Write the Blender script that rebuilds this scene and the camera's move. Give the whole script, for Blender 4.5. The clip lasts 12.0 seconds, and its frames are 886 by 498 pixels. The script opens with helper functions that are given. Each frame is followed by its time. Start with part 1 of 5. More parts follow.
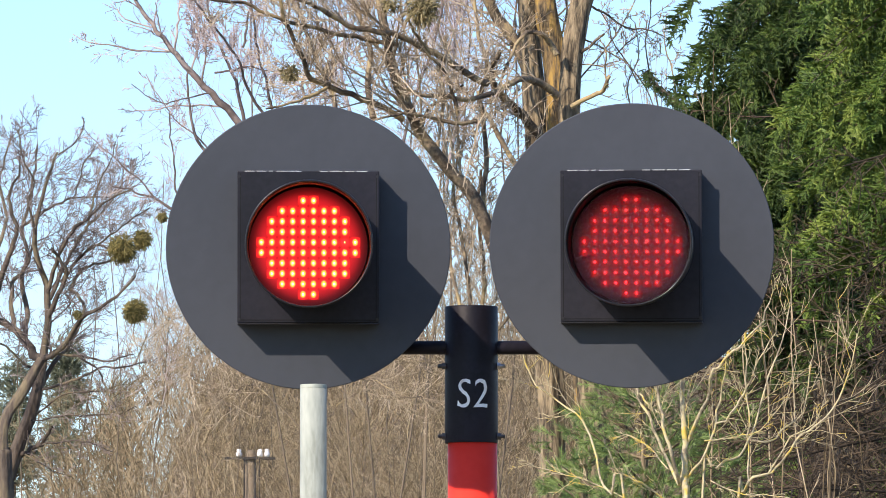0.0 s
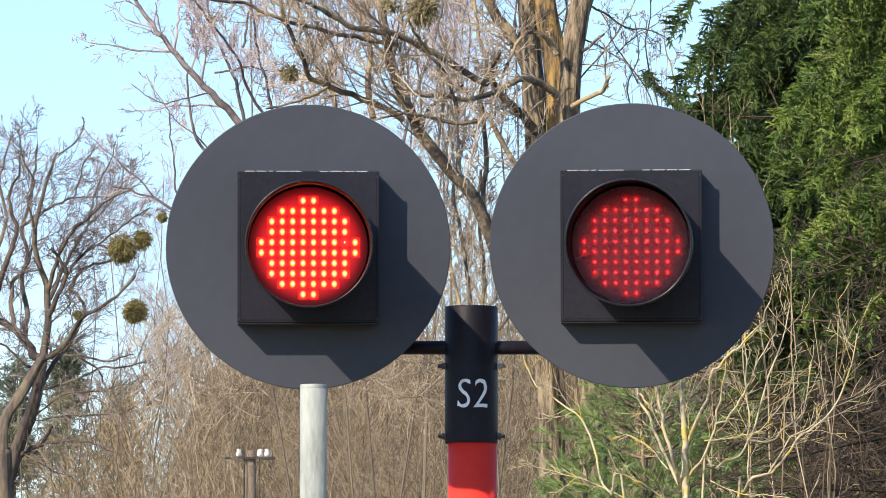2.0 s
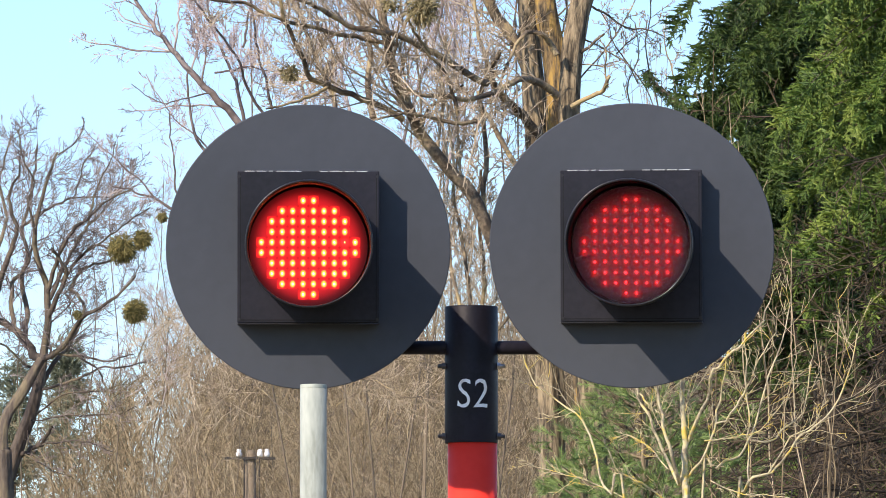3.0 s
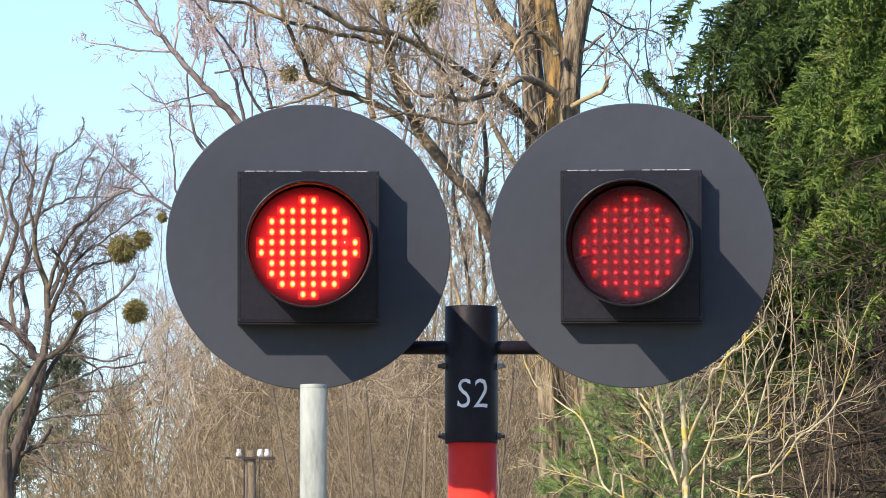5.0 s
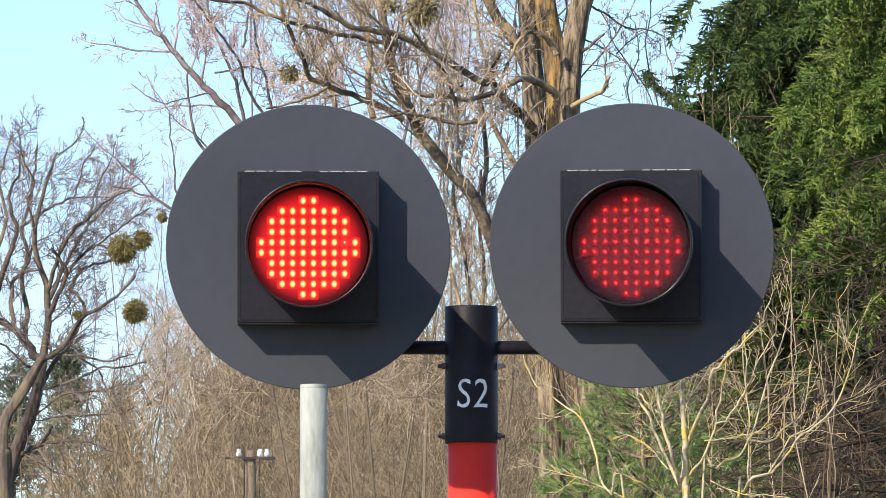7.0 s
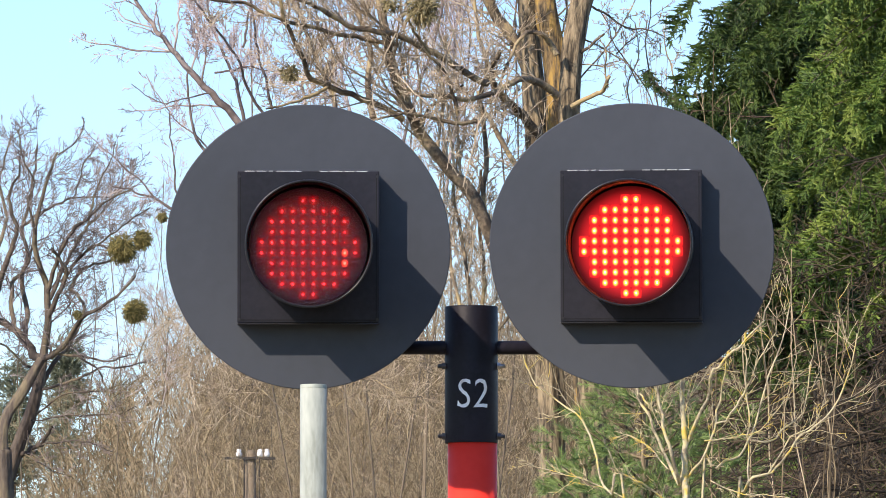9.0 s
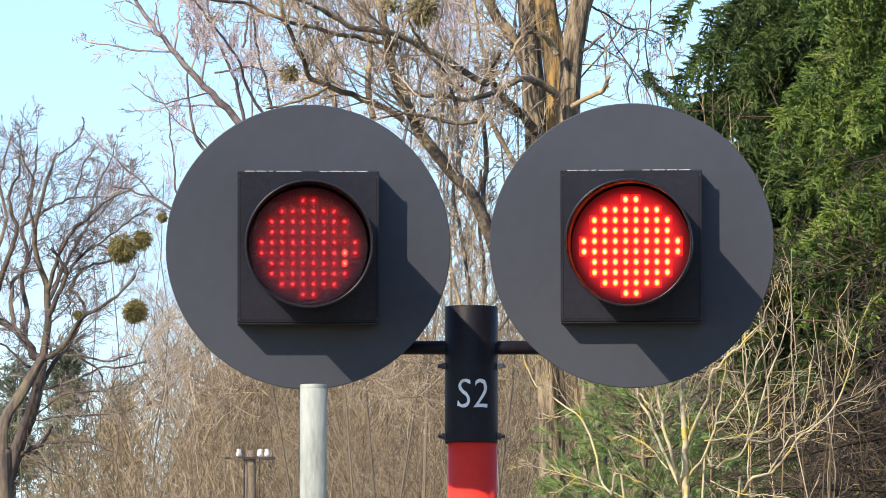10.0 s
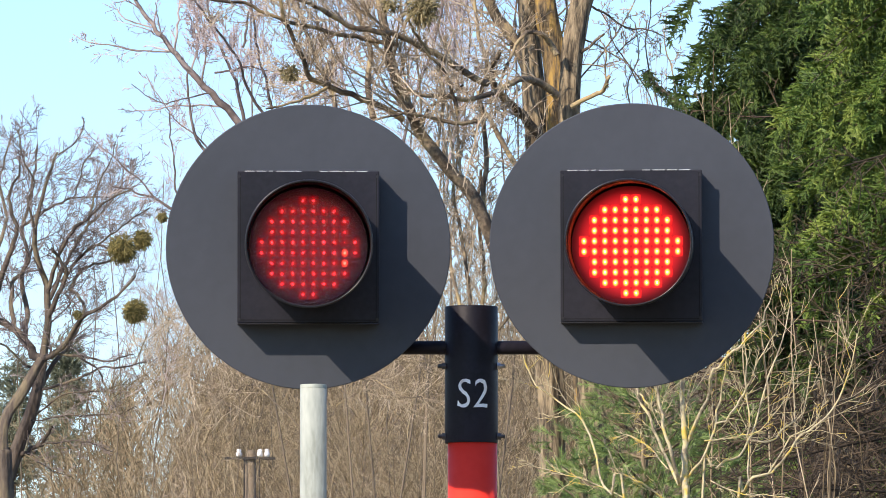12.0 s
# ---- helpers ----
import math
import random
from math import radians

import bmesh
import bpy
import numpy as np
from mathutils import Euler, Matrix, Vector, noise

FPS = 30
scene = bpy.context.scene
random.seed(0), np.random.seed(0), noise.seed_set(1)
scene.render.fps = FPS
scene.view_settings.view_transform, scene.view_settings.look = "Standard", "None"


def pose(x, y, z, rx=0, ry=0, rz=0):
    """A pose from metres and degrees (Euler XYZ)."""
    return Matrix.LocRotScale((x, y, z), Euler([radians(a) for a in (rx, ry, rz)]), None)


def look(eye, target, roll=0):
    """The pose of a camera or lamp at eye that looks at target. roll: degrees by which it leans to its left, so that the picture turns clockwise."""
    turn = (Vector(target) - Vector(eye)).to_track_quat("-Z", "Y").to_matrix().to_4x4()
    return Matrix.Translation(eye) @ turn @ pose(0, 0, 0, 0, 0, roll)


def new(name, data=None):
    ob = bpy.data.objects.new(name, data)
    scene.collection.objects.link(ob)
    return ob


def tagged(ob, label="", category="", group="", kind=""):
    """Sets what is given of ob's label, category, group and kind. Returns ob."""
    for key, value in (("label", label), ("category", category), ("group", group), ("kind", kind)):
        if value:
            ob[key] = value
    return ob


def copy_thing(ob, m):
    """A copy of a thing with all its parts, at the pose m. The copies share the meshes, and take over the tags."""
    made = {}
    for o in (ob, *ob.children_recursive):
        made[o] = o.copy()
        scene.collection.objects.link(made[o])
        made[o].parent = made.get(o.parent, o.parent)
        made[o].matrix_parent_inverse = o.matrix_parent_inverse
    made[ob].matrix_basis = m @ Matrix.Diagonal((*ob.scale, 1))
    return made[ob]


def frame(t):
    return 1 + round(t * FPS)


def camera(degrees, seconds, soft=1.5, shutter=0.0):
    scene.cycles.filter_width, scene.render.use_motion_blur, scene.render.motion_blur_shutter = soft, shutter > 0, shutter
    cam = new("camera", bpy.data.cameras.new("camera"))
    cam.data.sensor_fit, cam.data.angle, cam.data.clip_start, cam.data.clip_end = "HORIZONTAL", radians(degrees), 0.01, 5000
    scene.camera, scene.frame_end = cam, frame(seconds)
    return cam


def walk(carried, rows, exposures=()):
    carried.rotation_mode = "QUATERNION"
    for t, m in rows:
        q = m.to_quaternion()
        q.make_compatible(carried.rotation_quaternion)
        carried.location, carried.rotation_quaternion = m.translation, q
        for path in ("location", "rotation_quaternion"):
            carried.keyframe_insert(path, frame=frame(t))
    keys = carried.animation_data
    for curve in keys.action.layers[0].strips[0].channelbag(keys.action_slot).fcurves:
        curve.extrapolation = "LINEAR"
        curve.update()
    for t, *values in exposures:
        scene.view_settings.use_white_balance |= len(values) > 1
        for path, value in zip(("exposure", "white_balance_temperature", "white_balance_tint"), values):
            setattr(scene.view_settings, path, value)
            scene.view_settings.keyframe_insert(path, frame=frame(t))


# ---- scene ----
cam = camera(7.45, 12.0, soft=0.9)
STAND = look((0, -12, 1.6), (0, 0, 2.6))
walk(cam, [(0.0, STAND), (12.0, STAND)])

# ---- world and sun ----
SUN_FROM = Vector((-0.83, -1.0, 0.83)).normalized()
world = bpy.data.worlds.new("sky")
scene.world = world
world.use_nodes = True
wn = world.node_tree.nodes
sky = wn.new("ShaderNodeTexSky")
sky.sky_type, sky.sun_disc = "NISHITA", False
sky.sun_elevation = math.asin(SUN_FROM.z)
sky.sun_rotation = math.atan2(SUN_FROM.x, SUN_FROM.y)
sky.air_density, sky.dust_density, sky.ozone_density = 1.0, 0.3, 2.0
wn["Background"].inputs["Strength"].default_value = 0.15
tint = wn.new("ShaderNodeMixRGB")
tint.blend_type = "MULTIPLY"
tint.inputs["Fac"].default_value = 1.0
tint.inputs["Color2"].default_value = (0.80, 0.905, 1.12, 1)
world.node_tree.links.new(sky.outputs["Color"], tint.inputs["Color1"])
world.node_tree.links.new(tint.outputs["Color"], wn["Background"].inputs["Color"])

sun = new("sun", bpy.data.lights.new("sun", "SUN"))
sun.data.energy, sun.data.angle, sun.data.color = 4.8, radians(0.55), (1.0, 0.845, 0.71)
sun.matrix_world = look(SUN_FROM * 60, (0, 0, 0))
scene.view_settings.exposure = 0.35


# ---- materials ----
def material(name, colors, rough=0.7, metal=0.0, scale=8.0, detail_scale=60.0, bump=0.0, island=0.0, spec=0.5, stretch=1.0, coat=0.0):
    """A surface whose colour wanders between the given colours at two scales, with fine relief."""
    m = bpy.data.materials.new(name)
    m.use_nodes = True
    nt = m.node_tree
    n, link = nt.nodes, nt.links.new
    shader = n["Principled BSDF"]
    tex = n.new("ShaderNodeTexCoord")
    mp = n.new("ShaderNodeMapping")
    mp.inputs["Scale"].default_value = (1, 1, 1 / stretch)
    link(tex.outputs["Object"], mp.inputs["Vector"])
    big, fine = n.new("ShaderNodeTexNoise"), n.new("ShaderNodeTexNoise")
    for node, s in ((big, scale), (fine, detail_scale)):
        node.inputs["Scale"].default_value = s
        node.inputs["Detail"].default_value = 6
        link(mp.outputs["Vector"], node.inputs["Vector"])
    add = n.new("ShaderNodeMath")
    add.operation = "MULTIPLY_ADD"
    link(fine.outputs["Fac"], add.inputs[0])
    add.inputs[1].default_value = 0.4
    link(big.outputs["Fac"], add.inputs[2])
    last = add
    if island:
        geo = n.new("ShaderNodeNewGeometry")
        isl = n.new("ShaderNodeMath")
        isl.operation = "MULTIPLY_ADD"
        link(geo.outputs["Random Per Island"], isl.inputs[0])
        isl.inputs[1].default_value = island
        link(add.outputs[0], isl.inputs[2])
        last = n.new("ShaderNodeMath")
        last.operation = "SUBTRACT"
        link(isl.outputs[0], last.inputs[0])
        last.inputs[1].default_value = island / 2
    ramp = n.new("ShaderNodeValToRGB")
    link(last.outputs[0], ramp.inputs["Fac"])
    el = ramp.color_ramp.elements
    while len(el) < len(colors):
        el.new(0.5)
    for i, c in enumerate(colors):
        el[i].position = 0.56 + 0.28 * i / max(1, len(colors) - 1)
        el[i].color = (*c, 1)
    link(ramp.outputs["Color"], shader.inputs["Base Color"])
    shader.inputs["Roughness"].default_value = rough
    shader.inputs["Metallic"].default_value = metal
    shader.inputs["Specular IOR Level"].default_value = spec
    shader.inputs["Coat Weight"].default_value = coat
    if bump:
        b = n.new("ShaderNodeBump")
        b.inputs["Strength"].default_value = bump
        b.inputs["Distance"].default_value = 0.01
        link(fine.outputs["Fac"], b.inputs["Height"])
        link(b.outputs["Normal"], shader.inputs["Normal"])
    return m


def glow(name, color, strength):
    m = bpy.data.materials.new(name)
    m.use_nodes = True
    shader = m.node_tree.nodes["Principled BSDF"]
    shader.inputs["Base Color"].default_value = (0.04, 0.001, 0.001, 1)
    shader.inputs["Emission Color"].default_value = (*color, 1)
    shader.inputs["Emission Strength"].default_value = strength
    return m


def dimmer(name, tint, gloss_rough):
    """A dimming pane: tinted see-through surface with a sheen."""
    m = bpy.data.materials.new(name)
    m.use_nodes = True
    n, link = m.node_tree.nodes, m.node_tree.links.new
    n.remove(n["Principled BSDF"])
    clear, sheen, mix, fres = (n.new("ShaderNode" + k) for k in ("BsdfTransparent", "BsdfGlossy", "MixShader", "Fresnel"))
    clear.inputs["Color"].default_value = (*tint, 1)
    sheen.inputs["Roughness"].default_value = gloss_rough
    fres.inputs["IOR"].default_value = 1.65
    link(fres.outputs[0], mix.inputs[0])
    link(clear.outputs[0], mix.inputs[1])
    link(sheen.outputs[0], mix.inputs[2])
    link(mix.outputs[0], n["Material Output"].inputs["Surface"])
    return m


M_DISC = material("grey_disc_paint", [(0.0435, 0.0505, 0.0625), (0.053, 0.0605, 0.0745)], 0.55, scale=3, detail_scale=40, bump=0.02, spec=0.35)
M_HOUSING = material("black_housing_paint", [(0.010, 0.0105, 0.0155), (0.020, 0.02, 0.029)], 0.45, scale=6, detail_scale=90, bump=0.05, spec=0.3)
M_VISOR = material("black_visor_paint", [(0.006, 0.006, 0.007), (0.014, 0.013, 0.016)], 0.32, scale=9, detail_scale=80, bump=0.03, spec=0.5)
M_SLEEVE = material("black_sleeve_paint", [(0.009, 0.008, 0.012), (0.018, 0.016, 0.024)], 0.5, scale=14, detail_scale=120, bump=0.05, spec=0.2)
M_RED = material("red_post_paint", [(0.86, 0.042, 0.026), (0.93, 0.058, 0.036)], 0.5, scale=5, detail_scale=60, bump=0.03, spec=0.25)
M_ZINC = material("galvanised_steel", [(0.25, 0.27, 0.22), (0.38, 0.41, 0.345), (0.48, 0.51, 0.43)], 0.55, 0.1, scale=14, detail_scale=120, bump=0.08, stretch=4)
M_BOLT = material("zinc_bolt", [(0.25, 0.24, 0.23), (0.6, 0.58, 0.55)], 0.35, 0.8, scale=40, detail_scale=200)
M_BOLT_DULL = material("dull_zinc_bolt", [(0.06, 0.06, 0.065), (0.16, 0.155, 0.15)], 0.5, 0.6, scale=40, detail_scale=200)
M_WHITE = material("white_lettering_paint", [(0.82, 0.82, 0.81), (0.93, 0.93, 0.92)], 0.6, scale=60, detail_scale=200)
M_RIM = material("glossy_black_rim", [(0.010, 0.010, 0.012), (0.018, 0.018, 0.021)], 0.32, scale=12, spec=0.4)
M_LINING = material("matte_black_lining", [(0.012, 0.012, 0.013), (0.02, 0.02, 0.022)], 0.7, scale=12, spec=0.15)
M_LED = glow("red_led_lit", (1.0, 0.09, 0.028), 40.0)
M_BOARD = glow("red_board_bloom_glow", (1.0, 0.02, 0.03), 0.30)
# shoulder and body glow hold the bloom round the hot dome
M_LED_SHOULDER = glow("red_led_shoulder_lit", (1.0, 0.24, 0.035), 2.6)
M_LED_BODY = glow("red_led_body_lit", (1.0, 0.05, 0.02), 3.2)
M_HALO = glow("red_led_halo_glow", (1.0, 0.016, 0.016), 1.0)


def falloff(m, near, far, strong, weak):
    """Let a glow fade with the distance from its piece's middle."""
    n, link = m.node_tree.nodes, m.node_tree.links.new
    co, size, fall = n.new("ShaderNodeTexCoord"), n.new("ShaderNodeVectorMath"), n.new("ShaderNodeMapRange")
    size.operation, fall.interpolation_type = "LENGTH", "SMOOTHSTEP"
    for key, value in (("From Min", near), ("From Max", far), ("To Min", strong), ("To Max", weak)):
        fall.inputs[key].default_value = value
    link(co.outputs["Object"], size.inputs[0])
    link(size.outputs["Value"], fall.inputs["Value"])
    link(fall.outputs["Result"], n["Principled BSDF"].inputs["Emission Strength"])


# each diode's halo is put into its tile as glow that fades outwards
falloff(M_HALO, 0.0035, 0.0125, 2.1, 0.52)
# the bare board glows too, painting the bloom round the whole cluster
falloff(M_BOARD, 0.074, 0.103, 0.62, 0.06)
M_PANE = dimmer("dimming_pane", (0.62, 0.38, 0.56), 0.25)

M_BARK = material("willow_bark", [(0.045, 0.036, 0.024), (0.18, 0.142, 0.088), (0.34, 0.27, 0.165)], 0.9, scale=24, detail_scale=90, bump=1.0, stretch=5)
M_BARK_OCHRE = material("lichened_willow_bark", [(0.05, 0.04, 0.027), (0.22, 0.155, 0.075), (0.42, 0.27, 0.075)], 0.9, scale=20, detail_scale=90, bump=1.0, stretch=5)
M_MISTLETOE_DRY = material("dry_mistletoe", [(0.15, 0.125, 0.055), (0.29, 0.245, 0.115), (0.46, 0.39, 0.21)], 0.8, scale=5, detail_scale=20, island=0.5)
M_LIMB = material("lichened_limb_bark", [(0.08, 0.062, 0.044), (0.21, 0.165, 0.112), (0.42, 0.33, 0.17)], 0.9, scale=6, detail_scale=40, bump=0.6, island=0.12)
# pale grey-green, with the haze of distance mixed into the needle colour
M_FAR_PINE = material("hazy_far_pine_needles", [(0.11, 0.13, 0.085), (0.19, 0.215, 0.14), (0.28, 0.30, 0.20)], 0.7, scale=1.5, detail_scale=8, island=0.4)
M_TWIG_TAN = material("tan_twig_bark", [(0.26, 0.20, 0.13), (0.46, 0.37, 0.25), (0.66, 0.55, 0.40)], 0.85, scale=1.5, detail_scale=20, island=0.4)
M_TWIG_PINK = material("pinkish_twig_bark", [(0.28, 0.215, 0.20), (0.49, 0.395, 0.37), (0.68, 0.585, 0.55)], 0.85, scale=1.5, detail_scale=20, island=0.4)
M_BARK_DARK = material("oak_bark", [(0.035, 0.028, 0.024), (0.11, 0.088, 0.068), (0.2, 0.165, 0.1)], 0.9, scale=3, detail_scale=30, bump=0.8, stretch=4)
M_TWIG_DARK = material("oak_twig_bark", [(0.105, 0.082, 0.076), (0.235, 0.19, 0.172), (0.39, 0.33, 0.30)], 0.85, scale=1.0, detail_scale=20, island=0.4)
M_SCRUB = material("scrub_twig_bark", [(0.125, 0.093, 0.048), (0.27, 0.208, 0.117), (0.48, 0.388, 0.245)], 0.85, scale=0.5, detail_scale=5, island=0.6)
M_LICHEN = material("lichen_bark", [(0.25, 0.21, 0.14), (0.49, 0.43, 0.28), (0.57, 0.49, 0.27), (0.60, 0.45, 0.09)], 0.9, scale=9, detail_scale=60, bump=0.3, island=0.08)
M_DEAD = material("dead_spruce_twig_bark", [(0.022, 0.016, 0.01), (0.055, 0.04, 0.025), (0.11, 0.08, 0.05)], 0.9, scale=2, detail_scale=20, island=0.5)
M_NEEDLE = material("spruce_needles", [(0.055, 0.11, 0.016), (0.128, 0.208, 0.034), (0.255, 0.33, 0.064)], 0.6, scale=3, detail_scale=14, island=0.2)
# the same needle greens at about half the value
M_NEEDLE_DARK = material("dark_spruce_needles", [(0.025, 0.054, 0.012), (0.06, 0.106, 0.021), (0.125, 0.19, 0.037)], 0.6, scale=3, detail_scale=14, island=0.2)
M_PINE = material("pine_needles", [(0.08, 0.145, 0.036), (0.18, 0.275, 0.074), (0.32, 0.415, 0.13)], 0.6, scale=2.5, detail_scale=12, island=0.4)
M_MISTLETOE = material("mistletoe", [(0.13, 0.115, 0.035), (0.24, 0.205, 0.065), (0.37, 0.31, 0.11)], 0.7, scale=4, detail_scale=20, island=0.5)
M_WOOD = material("weathered_pole_wood", [(0.10, 0.08, 0.055), (0.22, 0.17, 0.11)], 0.85, scale=4, detail_scale=50, bump=0.4, stretch=6)
M_IRON = material("dark_iron", [(0.02, 0.018, 0.016), (0.04, 0.035, 0.03)], 0.7, 0.0, scale=20)
M_PORCELAIN = material("white_porcelain", [(0.75, 0.75, 0.73), (0.85, 0.85, 0.83)], 0.15, scale=20)
M_GROUND = material("dry_grass", [(0.09, 0.075, 0.035), (0.16, 0.13, 0.06), (0.22, 0.18, 0.10)], 0.95, scale=0.4, detail_scale=6, bump=0.3)
# dark brown that includes the shade between the trunks
M_SLOPE = material("shaded_wood_slope", [(0.05, 0.037, 0.024), (0.10, 0.076, 0.05), (0.17, 0.13, 0.085)], 0.95, scale=0.6, detail_scale=5, bump=0.8, stretch=3)


# ---- building helpers ----
def part(name, bm, mat, parent=None, label="", smooth=False):
    me = bpy.data.meshes.new(name)
    bm.to_mesh(me)
    bm.free()
    me.materials.append(mat)
    if smooth:
        me.shade_smooth()
    ob = new(name, me)
    ob.parent = parent
    return tagged(ob, label)


def thing(name, at, label, category, group="", kind=""):
    ob = new(name)
    ob.location = at
    return tagged(ob, label, category, group, kind)


def box(bm, x0, x1, y0, y1, z0, z1, bevel=0.0, segments=2):
    made = bmesh.ops.create_cube(bm, size=1.0)["verts"]
    for v in made:
        v.co = Vector((x0 + (v.co.x + 0.5) * (x1 - x0), y0 + (v.co.y + 0.5) * (y1 - y0), z0 + (v.co.z + 0.5) * (z1 - z0)))
    if bevel:
        edges = {e for v in made for e in v.link_edges}
        bmesh.ops.bevel(bm, geom=list(edges), offset=bevel, segments=segments, affect="EDGES", profile=0.5)
    return bm


def lathe(bm, profile, sides=48, axis="z", closed=False):
    """Turn (radius, height) pairs round an axis; height runs along that axis."""
    rings = []
    for r, h in profile:
        ring = []
        for i in range(sides):
            a = 2 * math.pi * i / sides
            c, s = r * math.cos(a), r * math.sin(a)
            ring.append(bm.verts.new({"z": (c, s, h), "y": (c, h, s), "x": (h, c, s)}[axis]))
        rings.append(ring)
    pairs = list(zip(rings, rings[1:])) + ([(rings[-1], rings[0])] if closed else [])
    for a, b in pairs:
        for i in range(sides):
            j = (i + 1) % sides
            bm.faces.new((a[i], a[j], b[j], b[i]))
    if not closed:
        bm.faces.new(rings[0][::-1])
        bm.faces.new(rings[-1])
    bmesh.ops.recalc_face_normals(bm, faces=bm.faces)
    return bm


class Wood:
    """Collects tapering polylines and turns them into one mesh of thin tubes."""

    def __init__(self, fine=0.0022):
        self.lines, self.fine = {}, fine

    def add(self, pts, r0, r1, sides=3):
        pts = np.asarray(pts, float)
        self.lines.setdefault((len(pts), sides), []).append((pts, r0, r1))

    def mesh(self, name, mat, parent, label="", origin=(0, 0, 0)):
        verts, faces, base = [], [], 0
        for (n, k), rows in self.lines.items():
            p = np.stack([r[0] for r in rows])
            r0 = np.array([r[1] for r in rows])[:, None]
            r1 = np.array([r[2] for r in rows])[:, None]
            s = np.linspace(0, 1, n)[None, :]
            rad = r0 + (r1 - r0) * s
            tan = np.gradient(p, axis=1)
            tan /= np.linalg.norm(tan, axis=2, keepdims=True) + 1e-9
            ref = np.where(np.abs(tan[:, :1, 2:3]) > 0.8, np.array([1.0, 0, 0]), np.array([0, 0, 1.0]))
            u = np.cross(tan, np.broadcast_to(ref, tan.shape))
            u /= np.linalg.norm(u, axis=2, keepdims=True) + 1e-9
            w = np.cross(tan, u)
            a = 2 * np.pi * np.arange(k) / k
            ring = p[:, :, None, :] + rad[:, :, None, None] * (np.cos(a)[None, None, :, None] * u[:, :, None, :] + np.sin(a)[None, None, :, None] * w[:, :, None, :])
            verts.append(ring.reshape(-1, 3))
            m = len(rows)
            idx = (np.arange(m)[:, None, None] * n + np.arange(n - 1)[None, :, None]) * k
            i, j = np.arange(k)[None, None, :], (np.arange(k)[None, None, :] + 1) % k
            faces.append((base + np.stack([idx + i, idx + j, idx + k + j, idx + k + i], -1)).reshape(-1, 4))
            base += m * n * k
        return raw_mesh(name, np.concatenate(verts) - np.asarray(origin), np.concatenate(faces), mat, parent, label)


def raw_mesh(name, verts, faces, mat, parent, label="", smooth=True):
    me = bpy.data.meshes.new(name)
    size = faces.shape[1]
    me.vertices.add(len(verts))
    me.vertices.foreach_set("co", np.ascontiguousarray(verts, np.float32).ravel())
    me.loops.add(faces.size)
    me.loops.foreach_set("vertex_index", np.ascontiguousarray(faces, np.int32).ravel())
    me.polygons.add(len(faces))
    me.polygons.foreach_set("loop_start", np.arange(0, faces.size, size, dtype=np.int32))
    me.polygons.foreach_set("use_smooth", np.full(len(faces), smooth))
    me.update(calc_edges=True)
    me.materials.append(mat)
    ob = new(name, me)
    ob.parent = parent
    return tagged(ob, label)


def unit(v):
    return v / (np.linalg.norm(v) + 1e-9)


def smooth_line(pts, n):
    """n points on a smooth curve through the given ones."""
    p = np.asarray(pts, float)
    if len(p) == 2:
        return p[0] + (p[1] - p[0]) * np.linspace(0, 1, n)[:, None]
    q = np.vstack([2 * p[0] - p[1], p, 2 * p[-1] - p[-2]])
    out = []
    for s in np.linspace(0, len(p) - 1 - 1e-6, n):
        i, t = int(s), s - int(s)
        a, b, c, d = q[i:i + 4]
        out.append(0.5 * (2 * b + (c - a) * t + (2 * a - 5 * b + 4 * c - d) * t ** 2 + (3 * b - a - 3 * c + d) * t ** 3))
    return np.array(out)


def branch(wood, rng, start, way, length, radius, plan, level=0, last=3):
    """One twig and its side twigs. plan: for each level (side twigs, length ratio, spread degrees, wander, rise)."""
    kids, ratio, spread, wander, rise = plan[min(level, len(plan) - 1)]
    n = 5 if level == 0 else 4 if level < len(plan) - 1 else last
    pts, d = [start], way
    for _ in range(n - 1):
        d = unit(d + rng.normal(0, wander, 3) + np.array([0, 0, rise]))
        pts.append(pts[-1] + d * length / (n - 1))
    pts = np.array(pts)
    wood.add(pts, radius, max(radius * 0.35, wood.fine * 0.7), 5 if radius > 0.03 else 3)
    if level < len(plan) - 1:
        sprout(wood, rng, pts, length, radius, plan, level, 0.15, last)


def sprout(wood, rng, pts, length, radius, plan, level, first=0.15, last=3):
    kids, ratio, spread, wander, rise = plan[level]
    n = len(pts)
    for i in range(kids):
        s = first + (1 - first) * (i + rng.random()) / kids
        f = s * (n - 1)
        a = min(int(f), n - 2)
        at = pts[a] + (pts[a + 1] - pts[a]) * (f - a)
        d = unit(pts[a + 1] - pts[a])
        side = unit(np.cross(d, rng.normal(0, 1, 3)))
        ang = math.radians(spread * rng.uniform(0.6, 1.3))
        way = unit(d * math.cos(ang) + side * math.sin(ang))
        branch(wood, rng, at, way, length * ratio * rng.uniform(0.5, 1.15) * (1.15 - 0.55 * s), max(radius * (0.75 - 0.35 * s) * 0.5, wood.fine), plan, level + 1, last)


def limb(trunk, crown, rng, pts, r0, r1, plan, n=14, first=0.12, jitter=0.0, reach=9.0):
    """A main limb through a few points, with its twigs."""
    p = smooth_line(pts, n)
    if jitter:
        p[1:-1] += rng.normal(0, jitter, (n - 2, 3))
    trunk.add(p, r0, r1, 8)
    sprout(crown, rng, p, min(reach, float(np.linalg.norm(np.diff(p, axis=0), axis=1).sum())), (r0 + r1) / 2, plan, 0, first)
    return p


